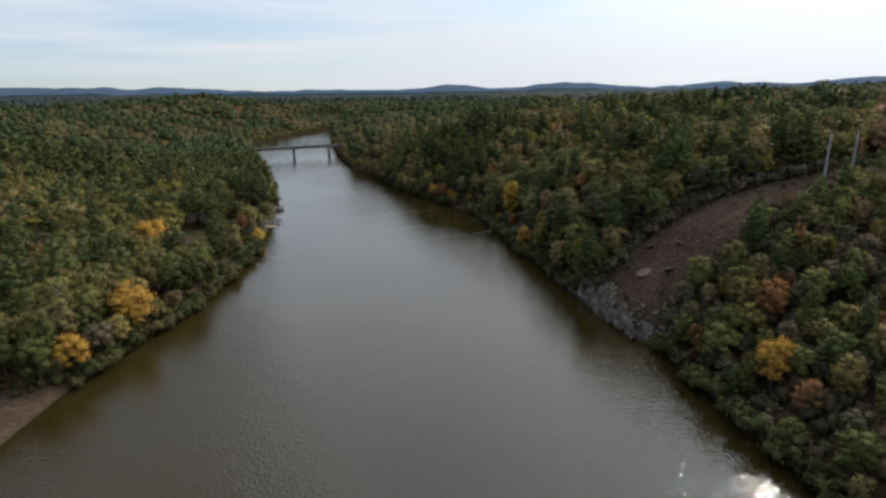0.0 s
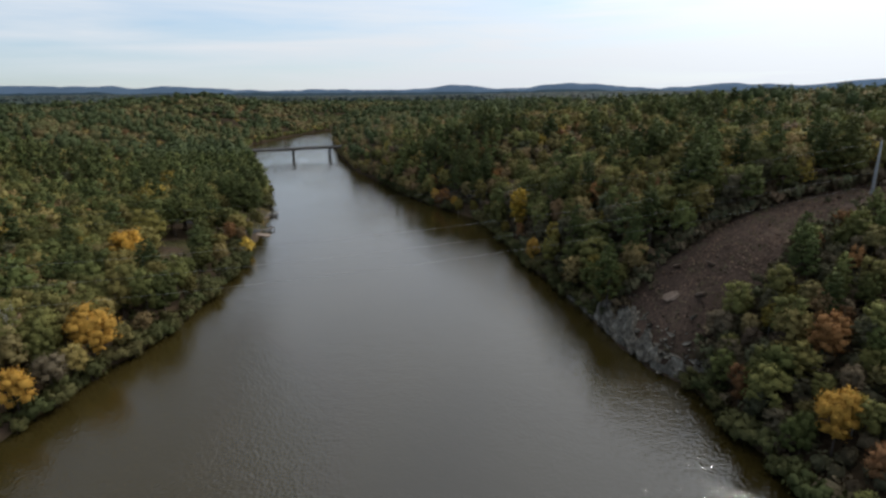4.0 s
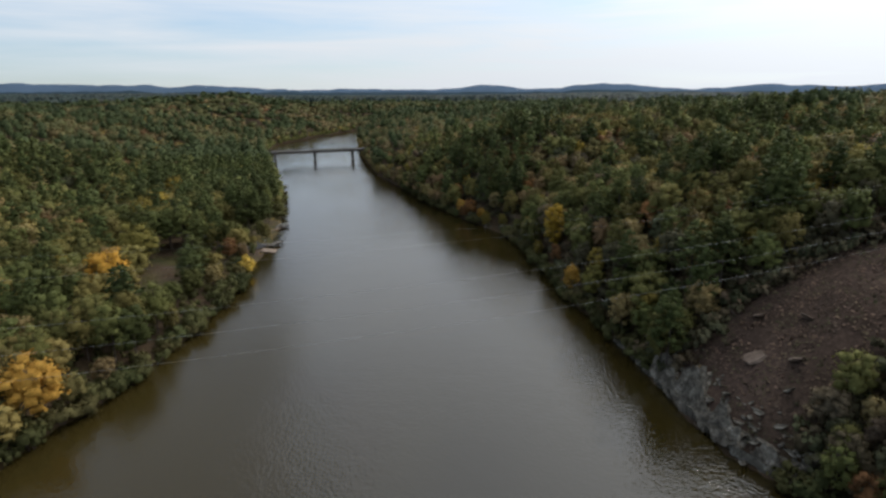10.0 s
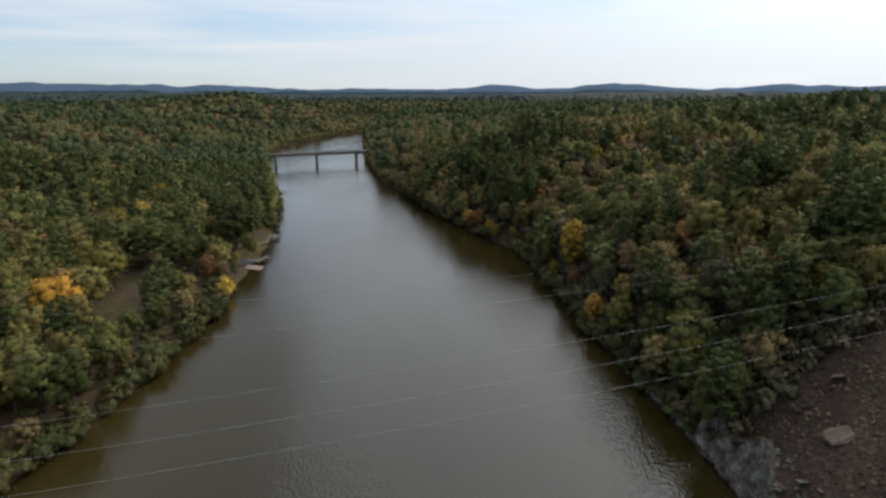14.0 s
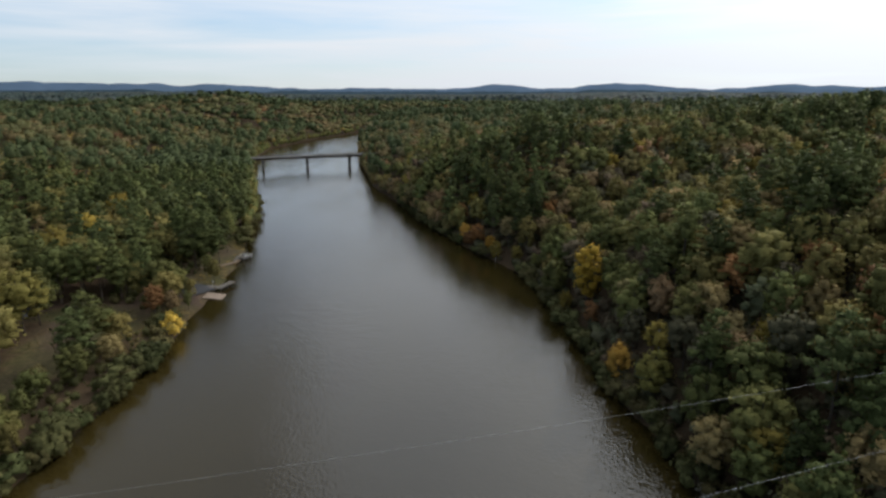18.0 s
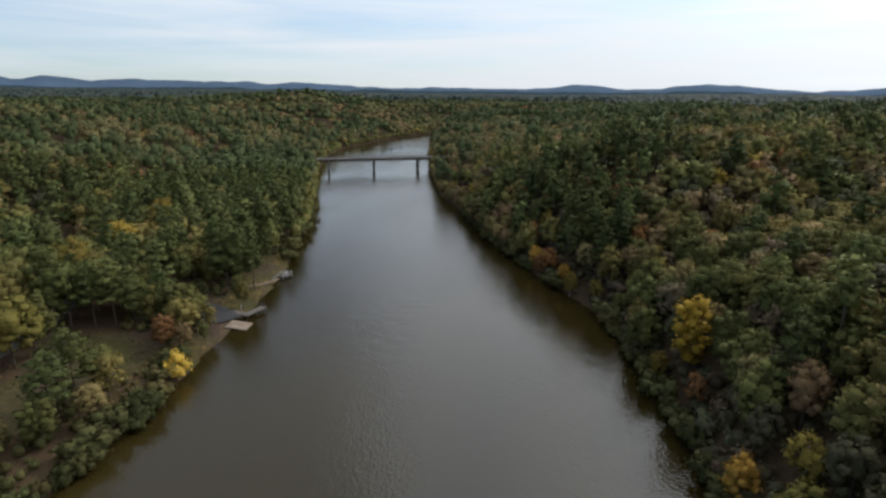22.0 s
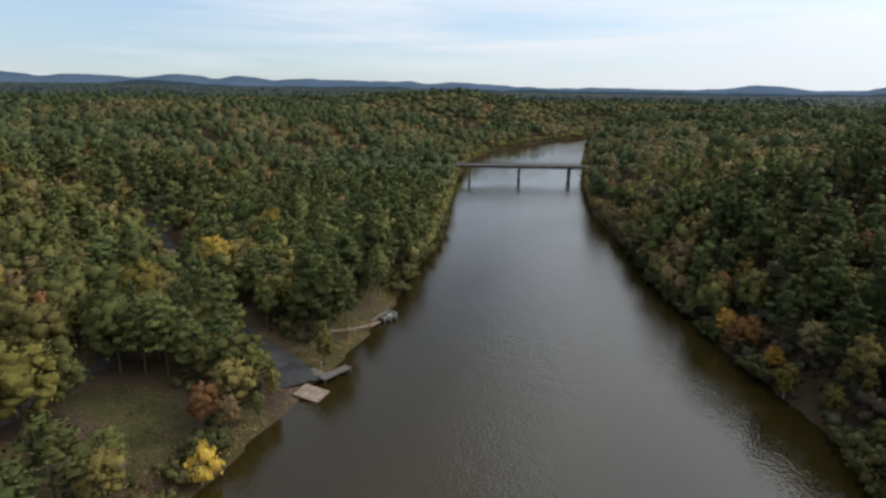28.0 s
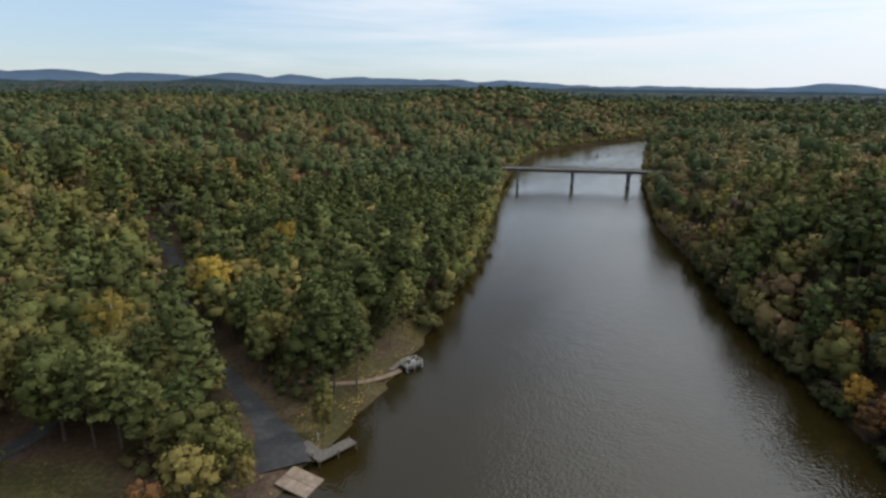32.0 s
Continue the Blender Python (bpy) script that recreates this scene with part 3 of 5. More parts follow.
patch = vnoise(xf, yf, 9, 31)
grass = np.where(inside(xf, yf, LAWN) | inside(xf, yf, VERGE) | inside(xf, yf, GLADE), 1.0, 0) + np.where(~EAST & (D > 0) & (D < 11) & (yf > 235) & (yf < 345), 0.85, 0) \
    + np.where(~EAST & in_cor & (D > 0) & (D < 80), 0.5, 0)
bare = np.where(EAST & in_cor & (D > 0) & (xf < 150), 0.70 + 0.3 * patch, 0) + np.where(~EAST & in_cor & (D > 0) & (D < 60), 0.8, 0) \
    + np.where(~EAST & (D > 1.2) & (D < 9) & (yf > 236) & (yf < 345), patch * 1.0 - 0.25, 0) \
    + np.where(np.minimum(seg_dist(xf, yf, ROAD), seg_dist(xf, yf, LANE) + 3.5) < 8.0, 0.25 + 0.6 * patch, 0) + np.where(inside(xf, yf, GLADE), 0.8 * patch - 0.2, 0) + np.where(seg_dist(xf, yf, LAWN + LAWN[:1]) < 4, 0.6 * patch, 0)
for key, val in (("grass", grass), ("bare", bare)):
    gme.attributes.new(key, 'FLOAT', 'POINT').data.foreach_set("value", np.clip(val, 0, 1).astype(np.float32))
ground = tagged(new("ground", gme), "forest floor of brown leaf litter with dry grass patches", "ground", kind="structure")

wx, wy = np.array([-420, -60, 120, 420]), np.array([-420, 200, 700, 1300])
wv = np.array([(x, y, 0.0) for y in wy for x in wx])
wq = [(j * 4 + i, j * 4 + i + 1, j * 4 + i + 5, j * 4 + i + 4) for j in range(3) for i in range(3)]
water = tagged(new("water", quad_mesh("water", wv, wq, WATER)), "wide silty brown river with light ripples", "river", kind="structure")

# ---- far ridges, kilometres off ----


# aerial haze is put into each ridge's base colour
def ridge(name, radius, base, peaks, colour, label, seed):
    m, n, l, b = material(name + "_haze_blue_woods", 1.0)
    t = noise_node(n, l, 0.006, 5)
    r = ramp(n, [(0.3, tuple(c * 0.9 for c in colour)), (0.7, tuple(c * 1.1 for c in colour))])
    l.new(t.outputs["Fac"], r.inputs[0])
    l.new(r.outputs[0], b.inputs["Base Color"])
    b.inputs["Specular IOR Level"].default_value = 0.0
    az = np.radians(np.linspace(-110, 75, 700))
    deg = np.degrees(az)
    h = base + 10 * vnoise(deg, deg * 0 + seed, 3.1, seed) + 9 * vnoise(deg, deg * 0 + seed, 1.1, seed + 1) + 4 * vnoise(deg, deg * 0, 0.35, seed + 2)
    for a, up, wide in peaks:
        h = np.maximum(h, base + up * np.exp(-((deg - a) / wide) ** 2) + 12 * vnoise(deg, deg * 0 + seed, 1.3, seed + 5) + 4 * vnoise(deg, deg * 0 + seed, 0.4, seed + 6) - 6)
    rows = []
    for k, (dr, dz) in enumerate(((-420, -1.0), (-200, 0.45), (0, 1.0), (60, 0.2))):
        rad = radius + dr
        z = np.where(dz < 0, -40, h * dz) if k != 2 else h
        rows.append(np.stack([-14 + rad * np.sin(az), 100 + rad * np.cos(az), z], 1))
    v = np.concatenate(rows)
    c = len(az)
    q = [(k * c + i, k * c + i + 1, (k + 1) * c + i + 1, (k + 1) * c + i) for k in range(3) for i in range(c - 1)]
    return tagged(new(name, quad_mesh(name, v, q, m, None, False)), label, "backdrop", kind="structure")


ridge("backdrop_ridge_near", 3700, 48, [(-52, 30, 5), (12, 22, 5), (-33, 18, 4)], (0.030, 0.046, 0.058), "distant wooded ridge, haze painted in as dark blue-green", 5)
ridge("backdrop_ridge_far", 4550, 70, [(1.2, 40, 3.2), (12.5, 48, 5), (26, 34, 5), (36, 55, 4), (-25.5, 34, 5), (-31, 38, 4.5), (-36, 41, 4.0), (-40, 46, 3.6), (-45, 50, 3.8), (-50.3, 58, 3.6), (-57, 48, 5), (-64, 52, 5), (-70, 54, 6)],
      (0.070, 0.102, 0.146), "distant mountain ridge, haze painted in as blue", 9)

# ---- trees ----
rng = np.random.default_rng(7)


def cube_sphere(k):
    """Unit sphere of quads, k by k on each of six sides, welded."""
    vs, qs, seen = [], [], {}
    g = np.linspace(-1, 1, k + 1)

    def at(p):
        p = p / np.linalg.norm(p)
        key = tuple(np.round(p, 4) + 0.0)
        if key not in seen:
            seen[key] = len(vs)
            vs.append(p)
        return seen[key]
    for ax in range(3):
        for sgn in (-1, 1):
            ids = np.zeros((k + 1, k + 1), int)
            for i, u in enumerate(g):
                for j, v in enumerate(g):
                    p = np.zeros(3)
                    p[ax], p[(ax + 1) % 3], p[(ax + 2) % 3] = sgn, u, v
                    ids[i, j] = at(p)
            for i in range(k):
                for j in range(k):
                    w = [ids[i, j], ids[i + 1, j], ids[i + 1, j + 1], ids[i, j + 1]]
                    qs.append(w if sgn > 0 else w[::-1])
    return np.array(vs), np.array(qs)


SPHERE = {k: cube_sphere(k) for k in (1, 2, 3)}


def sprays(pts, nrm, size, r, loose=0.42):
    """Ragged leaf sprays, one quad each, roughly facing nrm."""
    n = len(pts)
    d = nrm + loose * r.normal(size=(n, 3))
    d /= np.linalg.norm(d, axis=1)[:, None]
    a = np.cross(d, r.normal(size=(n, 3)))
    a /= np.linalg.norm(a, axis=1)[:, None]
    b = np.cross(d, a)
    s = size * r.uniform(0.55, 1.25, (n, 1))
    v = np.stack([pts - a * s * r.uniform(.4, 1, (n, 1)) - b * s * r.uniform(.1, .5, (n, 1)),
                  pts + a * s * r.uniform(.1, .6, (n, 1)) - b * s * r.uniform(.5, .9, (n, 1)),
                  pts + a * s * r.uniform(.4, 1, (n, 1)) + b * s * r.uniform(.1, .5, (n, 1)) + d * s * .2,
                  pts - a * s * r.uniform(.1, .6, (n, 1)) + b * s * r.uniform(.5, .9, (n, 1))], 1)
    return v.reshape(-1, 3), np.arange(4 * n).reshape(n, 4)


def unit(v):
    return v / np.maximum(np.linalg.norm(v, axis=1), 1e-6)[:, None]


def lobes(kind, r, few=1.0):
    """Crown lobes of a tree one unit tall: centre, radii. few below 1 makes fewer, larger lobes."""
    out, big = [], few ** -0.4
    if kind == "pine":
        n = int(22 * few)
        for k in range(n):
            z = 0.36 + 0.57 * (k + r.uniform(0, .8)) / n
            reach = 0.145 * (1 - 0.80 * max(0, (z - 0.60) / 0.40) ** 1.3)
            a, q = k * 2.4 + r.uniform(-.5, .5), reach * r.uniform(0.55, 1.1)
            w = 0.078 * big * r.uniform(.75, 1.2) * (1 - 0.35 * max(0, (z - 0.7) / 0.3))
            out.append(((q * math.cos(a), q * math.sin(a), z), (w, w, w * 0.55)))
        out += [((0, 0, 0.94), (0.045, 0.045, 0.055)), ((0, 0, 0.68), (0.095, 0.095, 0.24))]
    elif kind == "poplar":
        for k in range(int(17 * few)):
            z = 0.2 + 0.74 * k / (17 * few)
            reach = 0.15 * math.sin(math.pi * min(1, (1.04 - z) / 0.9)) ** 0.7
            a = k * 2.4 + r.uniform(-.5, .5)
            out.append(((reach * .75 * math.cos(a), reach * .75 * math.sin(a), z), (0.085, 0.085, 0.075)))
        out.append(((0, 0, 0.56), (0.09, 0.09, 0.38)))
    elif kind == "shrub":
        for k in range(int(9 * few)):
            a, q = k * 2.4, r.uniform(0.1, 0.5)
            out.append(((q * math.cos(a), q * math.sin(a), r.uniform(0.22, 0.70)), (0.30 * r.uniform(.7, 1.1), 0.30, 0.24)))
    else:
        n = int(20 * few)
        lean = r.uniform(-.03, .03, 2)
        for k in range(n):
            u = -0.88 + 1.83 * (k + r.uniform(0, 1)) / n
            a, q = k * 2.4 + r.uniform(-.7, .7), math.sqrt(max(0.05, 1 - u * u))
            w = 0.108 * big * r.uniform(.65, 1.25)
            far = r.uniform(.8, 1.12)
            out.append(((0.185 * far * q * math.cos(a) + lean[0], 0.185 * far * q * math.sin(a) + lean[1], 0.56 + 0.30 * far * u), (w, w, w * 0.85)))
        out.append(((0, 0, 0.58), (0.19, 0.19, 0.27)))
    return out


def crown(kind, n, size, seed, few=1.0, body=1):
    """A crown one unit tall: rounded lobes of leaves with n ragged sprays on them; vertices, quads and the way the leaves face."""
    r = np.random.default_rng(seed)
    L = lobes(kind, r, few)
    area = np.array([a * b + b * c for _, (a, b, c) in L])
    area[-1] *= 0.4
    cnt = np.maximum(1, np.round(n * area / area.sum())).astype(int)
    vs, qs, ns, o = [], [], [], 0
    sv, sq = SPHERE[body]
    mid = np.array((0, 0, 0.40 if kind != "shrub" else 0.1))
    for (c, rad), k in zip(L, cnt):
        c, rad = np.array(c), np.array(rad)
        d = unit(r.normal(size=(k, 3)))
        d[:, 2] = np.where(d[:, 2] < -0.35, -d[:, 2], d[:, 2])
        p = c + d * rad * r.uniform(0.70, 1.22, (k, 1))
        v, q = sprays(p, d, size, r, 0.6)
        face = unit(0.60 * d + 0.40 * unit(p - mid) + 0.34 * r.normal(size=(k, 3)))
        vs.append(v)
        qs.append(q + o)
        ns.append(np.repeat(face, 4, 0))
        o += len(v)
        v = c + sv * rad * r.uniform(.52, .92, (len(sv), 1))
        vs.append(v)
        qs.append(sq + o)
        ns.append(unit(0.62 * sv + 0.38 * unit(v - mid)))
        o += len(v)
    return np.concatenate(vs), np.concatenate(qs), np.concatenate(ns)


def blob(kind, seed, k, n, size):
    """A crown for the distance: one lumpy body and a few sprays."""
    r = np.random.default_rng(seed)
    sv, sq = SPHERE[k]
    if kind == "pine":
        c, rad = (0, 0, 0.72), (0.175, 0.175, 0.25)
    elif kind == "poplar":
        c, rad = (0, 0, 0.58), (0.17, 0.17, 0.42)
    elif kind == "shrub":
        c, rad = (0, 0, 0.45), (0.55, 0.55, 0.5)
    else:
        c, rad = (0, 0, 0.62), (0.28, 0.28, 0.33)
    c, rad = np.array(c), np.array(rad)
    v = c + sv * rad * r.uniform(.62, 1.0, (len(sv), 1))
    ns = [unit(sv + np.array((0, 0, 0.25)))]
    if kind == "pine":
        v[:, :2] *= (1.10 - 0.40 * np.clip((v[:, 2:] - 0.6) / 0.4, 0, 1))
    vs, qs = [v], [sq]
    if n:
        d = unit(r.normal(size=(n, 3)))
        d[:, 2] = np.where(d[:, 2] < -0.2, -d[:, 2], d[:, 2])
        p = c + d * rad * r.uniform(.80, 1.10, (n, 1))
        if kind == "pine":
            p[:, :2] *= (1.10 - 0.40 * np.clip((p[:, 2:] - 0.6) / 0.4, 0, 1))
        sv2, sq2 = sprays(p, d, size, r, 0.3)
        vs.append(sv2)
        qs.append(sq2 + len(v))
        ns.append(np.repeat(unit(d + np.array((0, 0, 0.25)) + 0.4 * r.normal(size=(n, 3))), 4, 0))
    return np.concatenate(vs), np.concatenate(qs), np.concatenate(ns)


SHAPE = {"pine": "pine", "oak": "oak", "olive": "oak", "yellow": "oak", "lime": "oak", "dull": "oak", "gold": "oak", "orange": "oak", "shrub": "shrub", "yellow_bush": "shrub", "evergreen_bush": "shrub", "poplar": "poplar"}
NEAR = {k: [crown(k, n, s, 100 + 7 * i, f, 1) for i in range(5)] for k, n, s, f in
        (("pine", 400, 0.0235, 1.15), ("oak", 400, 0.0265, 1.15), ("shrub", 110, 0.10, 1.0), ("poplar", 260, 0.03, 0.9))}
HALF = {k: [crown(k, n, s, 200 + 7 * i, f) for i in range(6)] for k, n, s, f in
        (("pine", 84, 0.044, 0.5), ("oak", 78, 0.05, 0.5), ("shrub", 40, 0.15, .5), ("poplar", 60, 0.045, .5))}
MID = {k: [blob(k, 300 + 7 * i, 1, n, s) for i in range(8)] for k, n, s in
       (("pine", 20, 0.062), ("oak", 20, 0.075), ("shrub", 14, 0.15), ("poplar", 20, 0.06))}
BUSH = [blob("shrub", 400 + i, 1, 26, 0.13) for i in range(6)]
FAR = {k: [blob(k, 500 + 7 * i, 1, 5, 0.13) for i in range(8)] for k in ("pine", "oak", "shrub", "poplar")}


def merged(name, trees, stock, mat):
    """One mesh of many crowns. trees: rows of x, y, z, height, width factor, turn, tint, shape number; stock: crown meshes."""
    vs, qs, ts, ns, o = [], [], [], [], 0
    for i, (v, q, nr) in enumerate(stock):
        sel = trees[trees[:, 7].astype(int) % len(stock) == i]
        if not len(sel):
            continue
        c, s = np.cos(sel[:, 5])[:, None], np.sin(sel[:, 5])[:, None]
        w, h = (sel[:, 3] * sel[:, 4])[:, None], sel[:, 3][:, None]
        x = (v[None, :, 0] * c - v[None, :, 1] * s) * w + sel[:, 0:1]
        y = (v[None, :, 0] * s + v[None, :, 1] * c) * w + sel[:, 1:2]
        z = v[None, :, 2] * h + sel[:, 2:3]
        vs.append(np.stack([x, y, z], -1).reshape(-1, 3))
        ns.append(np.stack([nr[None, :, 0] * c - nr[None, :, 1] * s, nr[None, :, 0] * s + nr[None, :, 1] * c, np.repeat(nr[None, :, 2], len(sel), 0)], -1).reshape(-1, 3))
        qs.append((q[None] + (o + np.arange(len(sel)) * len(v))[:, None, None]).reshape(-1, 4))
        ts.append(np.repeat(sel[:, 6], len(v)))
        o += len(sel) * len(v)
    return quad_mesh(name, np.concatenate(vs), np.concatenate(qs), mat, np.concatenate(ts), False, np.concatenate(ns))


def scatter(x0, x1, y0, y1, cell):
    a, b = np.arange(x0, x1, cell), np.arange(y0, y1, cell)
    A, B = np.meshgrid(a, b)
    n = A.size
    return A.ravel() + rng.uniform(-.42, .42, n) * cell, B.ravel() + rng.uniform(-.42, .42, n) * cell


def off_path(x, y):
    return seg_dist(x, y, [tuple(FIRST), tuple(LAST)])


def wooded(x, y, d, east, apart=True):
    """Where trees stand: not in water, on roads, lawns, cleared strips or under the bridge."""
    off = corridor(x, y)
    ok = (d > np.where(east, 0.9, 1.8)) & ~((off > np.where(east, -10.5, -8)) & (off < np.where(east, strip_north(x), 15)) & (d < 140) & (x < 150))
    ok &= (seg_dist(x, y, ROAD) > np.where(x < -122, 3.0, 4.6)) & (seg_dist(x, y, LANE) > 3.0) & ~inside(x, y, GLADE) & ~inside(x, y, LAWN) & ~inside(x, y, VERGE)
    q = np.abs((x - BRIDGE_A[0]) * -BRIDGE_DIR[1] + (y - BRIDGE_A[1]) * BRIDGE_DIR[0])
    along = (x - BRIDGE_A[0]) * BRIDGE_DIR[0] + (y - BRIDGE_A[1]) * BRIDGE_DIR[1]
    ok &= ~((q < np.where(along < -75, 5.5, 8)) & (along > -165) & (along < 75))
    ok &= ~(~east & (d < 9) & (y > 262) & (y < 322))
    ok &= ~(~east & (d < 6.5) & (y > 236) & (y <= 262))
    for _, sx, sy, sh, _ in STANDOUT if apart else ():
        ok &= np.hypot(x - sx, (y - sy + 2) * 0.8) > (5.4 if sh > 18 and sx > 0 else 4.2)
    return ok


def species(x, y, d, east):
    """Tree kinds by patches of the woods."""
    n = len(x)
    u = rng.uniform(size=n)
    p = vnoise(x, y, 55, 41) * 0.7 + vnoise(x, y, 19, 42) * 0.3
    warm = vnoise(x, y, 70, 43)
    pine = np.where(east, 0.06 + 0.8 * smooth(0.52, 0.74, p), 0.12 + 0.55 * smooth(0.50, 0.74, p))
    k = np.full(n, "oak", dtype=object)
    turn = np.clip(vnoise(x, y, 130, 44) * 0.6 + vnoise(x, y, 45, 45) * 0.4, 0, 1)
    k[u > np.where(east, 0.56, np.where((d < 60) & (y < 420), 0.74, 0.54)) + 0.9 * (0.5 - turn)] = "olive"
    k[rng.uniform(size=n) < np.where(east, np.where((corridor(x, y) < 0) & (d < 90), 0.5, 0.24), 0.04)] = "dull"
    u2 = rng.uniform(size=n)
    # pines crowd the west bank below the bridge
    pine = np.where(~east & (y > 335) & (y < 545) & (d < 75), 0.85, pine)
    k[u2 < pine * 0.8] = "pine"
    u3 = rng.uniform(size=n)
    k[u3 < np.where(east, np.where(corridor(x, y) < 0, 0.0, 0.03), 0.02) + 0.055 * warm - np.where(~east & (d < 32) & (y > 185) & (y < 330), 1.0, 0.0)] = "yellow"
    k[(u3 > 0.985 - 0.03 * warm) & (east | (d > 40))] = "orange"
    return k


HEIGHT = {"pine": (15, 21), "oak": (12, 16.5), "olive": (11, 15), "dull": (9.5, 14), "yellow": (10, 14), "orange": (9, 13)}


def rows_for(x, y, k, z):
    n = len(x)
    lo = np.array([HEIGHT[i][0] for i in k])
    hi = np.array([HEIGHT[i][1] for i in k])
    h = lo + (hi - lo) * rng.uniform(size=n)
    # younger growth south of the cleared strip
    h = np.where((x > 38) & (y > 60) & (corridor(x, y) < 0), h * np.where(y < 118, 0.62, 0.76), h)
    h = np.where((x > 52) & (x < 100) & (corridor(x, y) > -45) & (corridor(x, y) < -5), h * 0.86, h)
    # low growth between the lawn and the water
    h = np.where((x < -70) & (x > -97) & (y > 218) & (y < 262), h * 0.55, h)
    h = np.where((x < -84) & (x > -105) & (y > 184) & (y < 216), h * np.where(x > -97, 0.58, 0.42), h)
    return np.stack([x, y, z - 0.3, h, rng.uniform(0.88, 1.28, n), rng.uniform(0, 6.283, n), rng.uniform(0, 1, n), rng.integers(0, 99, n)], 1)

# the woods: single trees near the river, one mesh a kind behind them
nx_, ny_ = scatter(-330, 210, -20, 480, 5.8)
# younger, closer growth on the slope south of the cleared strip
yx_, yy_ = scatter(36, 130, 60, 185, 4.4)
young = (corridor(yx_, yy_) < -9) & (corridor(yx_, yy_) > -60)
nx_, ny_ = np.concatenate([nx_, yx_[young]]), np.concatenate([ny_, yy_[young]])
bear = np.degrees(np.arctan2(nx_ + 14, ny_ + 40))
zz, dd, ee = land(nx_, ny_)
keep = wooded(nx_, ny_, dd, ee) & (bear > -84) & (bear < 62) & (off_path(nx_, ny_) < 255)
nx_, ny_, zz, dd, ee = nx_[keep], ny_[keep], zz[keep], dd[keep], ee[keep]
kinds = species(nx_, ny_, dd, ee)
near_rows = rows_for(nx_, ny_, kinds, zz)
single = (dd < 15) & (ny_ > 95) & (ny_ < 345)
close = off_path(nx_, ny_) < 125

mx_, my_ = scatter(-900, 620, 120, 900, 7.4)
zz2, dd2, ee2 = land(mx_, my_)
bear2 = np.degrees(np.arctan2(mx_ + 14, my_ + 40))
fromp = off_path(mx_, my_)
keep2 = wooded(mx_, my_, dd2, ee2) & (bear2 > -82) & (bear2 < 46) & (fromp >= 255) & (fromp < 620)
mx_, my_, zz2, dd2, ee2 = mx_[keep2], my_[keep2], zz2[keep2], dd2[keep2], ee2[keep2]
kinds2 = species(mx_, my_, dd2, ee2)
mid_rows = rows_for(mx_, my_, kinds2, zz2)

fx_, fy_ = scatter(-1900, 1300, 120, 1900, 10.5)
zz3, dd3, ee3 = land(fx_, fy_)
bear3 = np.degrees(np.arctan2(fx_ + 14, fy_ + 40))
fromp = off_path(fx_, fy_)
keep3 = wooded(fx_, fy_, dd3, ee3) & (bear3 > -80) & (bear3 < 44) & (fromp >= 620) & (fromp < 1600)
fx_, fy_, zz3, dd3, ee3 = fx_[keep3], fy_[keep3], zz3[keep3], dd3[keep3], ee3[keep3]
kinds3 = species(fx_, fy_, dd3, ee3)
kinds3[(kinds3 == "yellow") & (rng.uniform(size=len(kinds3)) < 0.6)] = "olive"
far_rows = rows_for(fx_, fy_, kinds3, zz3)
far_rows[:, 4] *= 1.55
mid_rows[:, 4] *= 1.08

WOODS = {"pine": "dark green pine woods covering the hills", "oak": "green oak woods covering the hills",
         "olive": "olive and brown autumn woods", "dull": "dull grey-green and brown thinning woods", "yellow": "yellow autumn trees among the woods", "orange": "rust-orange autumn trees among the woods"}
for kind, label in WOODS.items():
    for name, rows, ks, stock, ok in (("woods_near", near_rows, kinds, NEAR, ~single & close), ("woods_behind", near_rows, kinds, HALF, ~close), ("woods_beyond", mid_rows, kinds2, MID, None), ("woods_far", far_rows, kinds3, FAR, None)):
        sel = rows[(ks == kind) & (ok if ok is not None else True)]
        if len(sel):
            # the two farthest stocks take the leaf colours with haze painted in
            tagged(new(kind + "_" + name, merged(kind + "_" + name, sel, stock[SHAPE[kind]], (HAZED if name in ("woods_beyond", "woods_far") else LEAF)[kind])), label, "woods", kind="stuff")
# trunks of the near woods
tb = near_rows[~single & (kinds != "shrub") & (dd < 60)]
ang = np.arange(5) * 2 * math.pi / 5
ring = np.stack([np.cos(ang), np.sin(ang)], 1)
tv = np.zeros((len(tb), 10, 3))
for lev, (rad, up) in enumerate(((0.016, 0.0), (0.007, 0.72))):
    tv[:, lev * 5:lev * 5 + 5, :2] = tb[:, None, :2] + ring[None] * (tb[:, 3] * rad)[:, None, None]
    tv[:, lev * 5:lev * 5 + 5, 2] = (tb[:, 2] + tb[:, 3] * up)[:, None]
tq = np.array([(i, (i + 1) % 5, 5 + (i + 1) % 5, 5 + i) for i in range(5)])
tagged(new("trunks_of_woods", quad_mesh("trunks_of_woods", tv.reshape(-1, 3), (tq[None] + (np.arange(len(tb)) * 10)[:, None, None]).reshape(-1, 4), BARK)),
       "grey-brown trunks of the close woods", "tree trunks", kind="stuff")

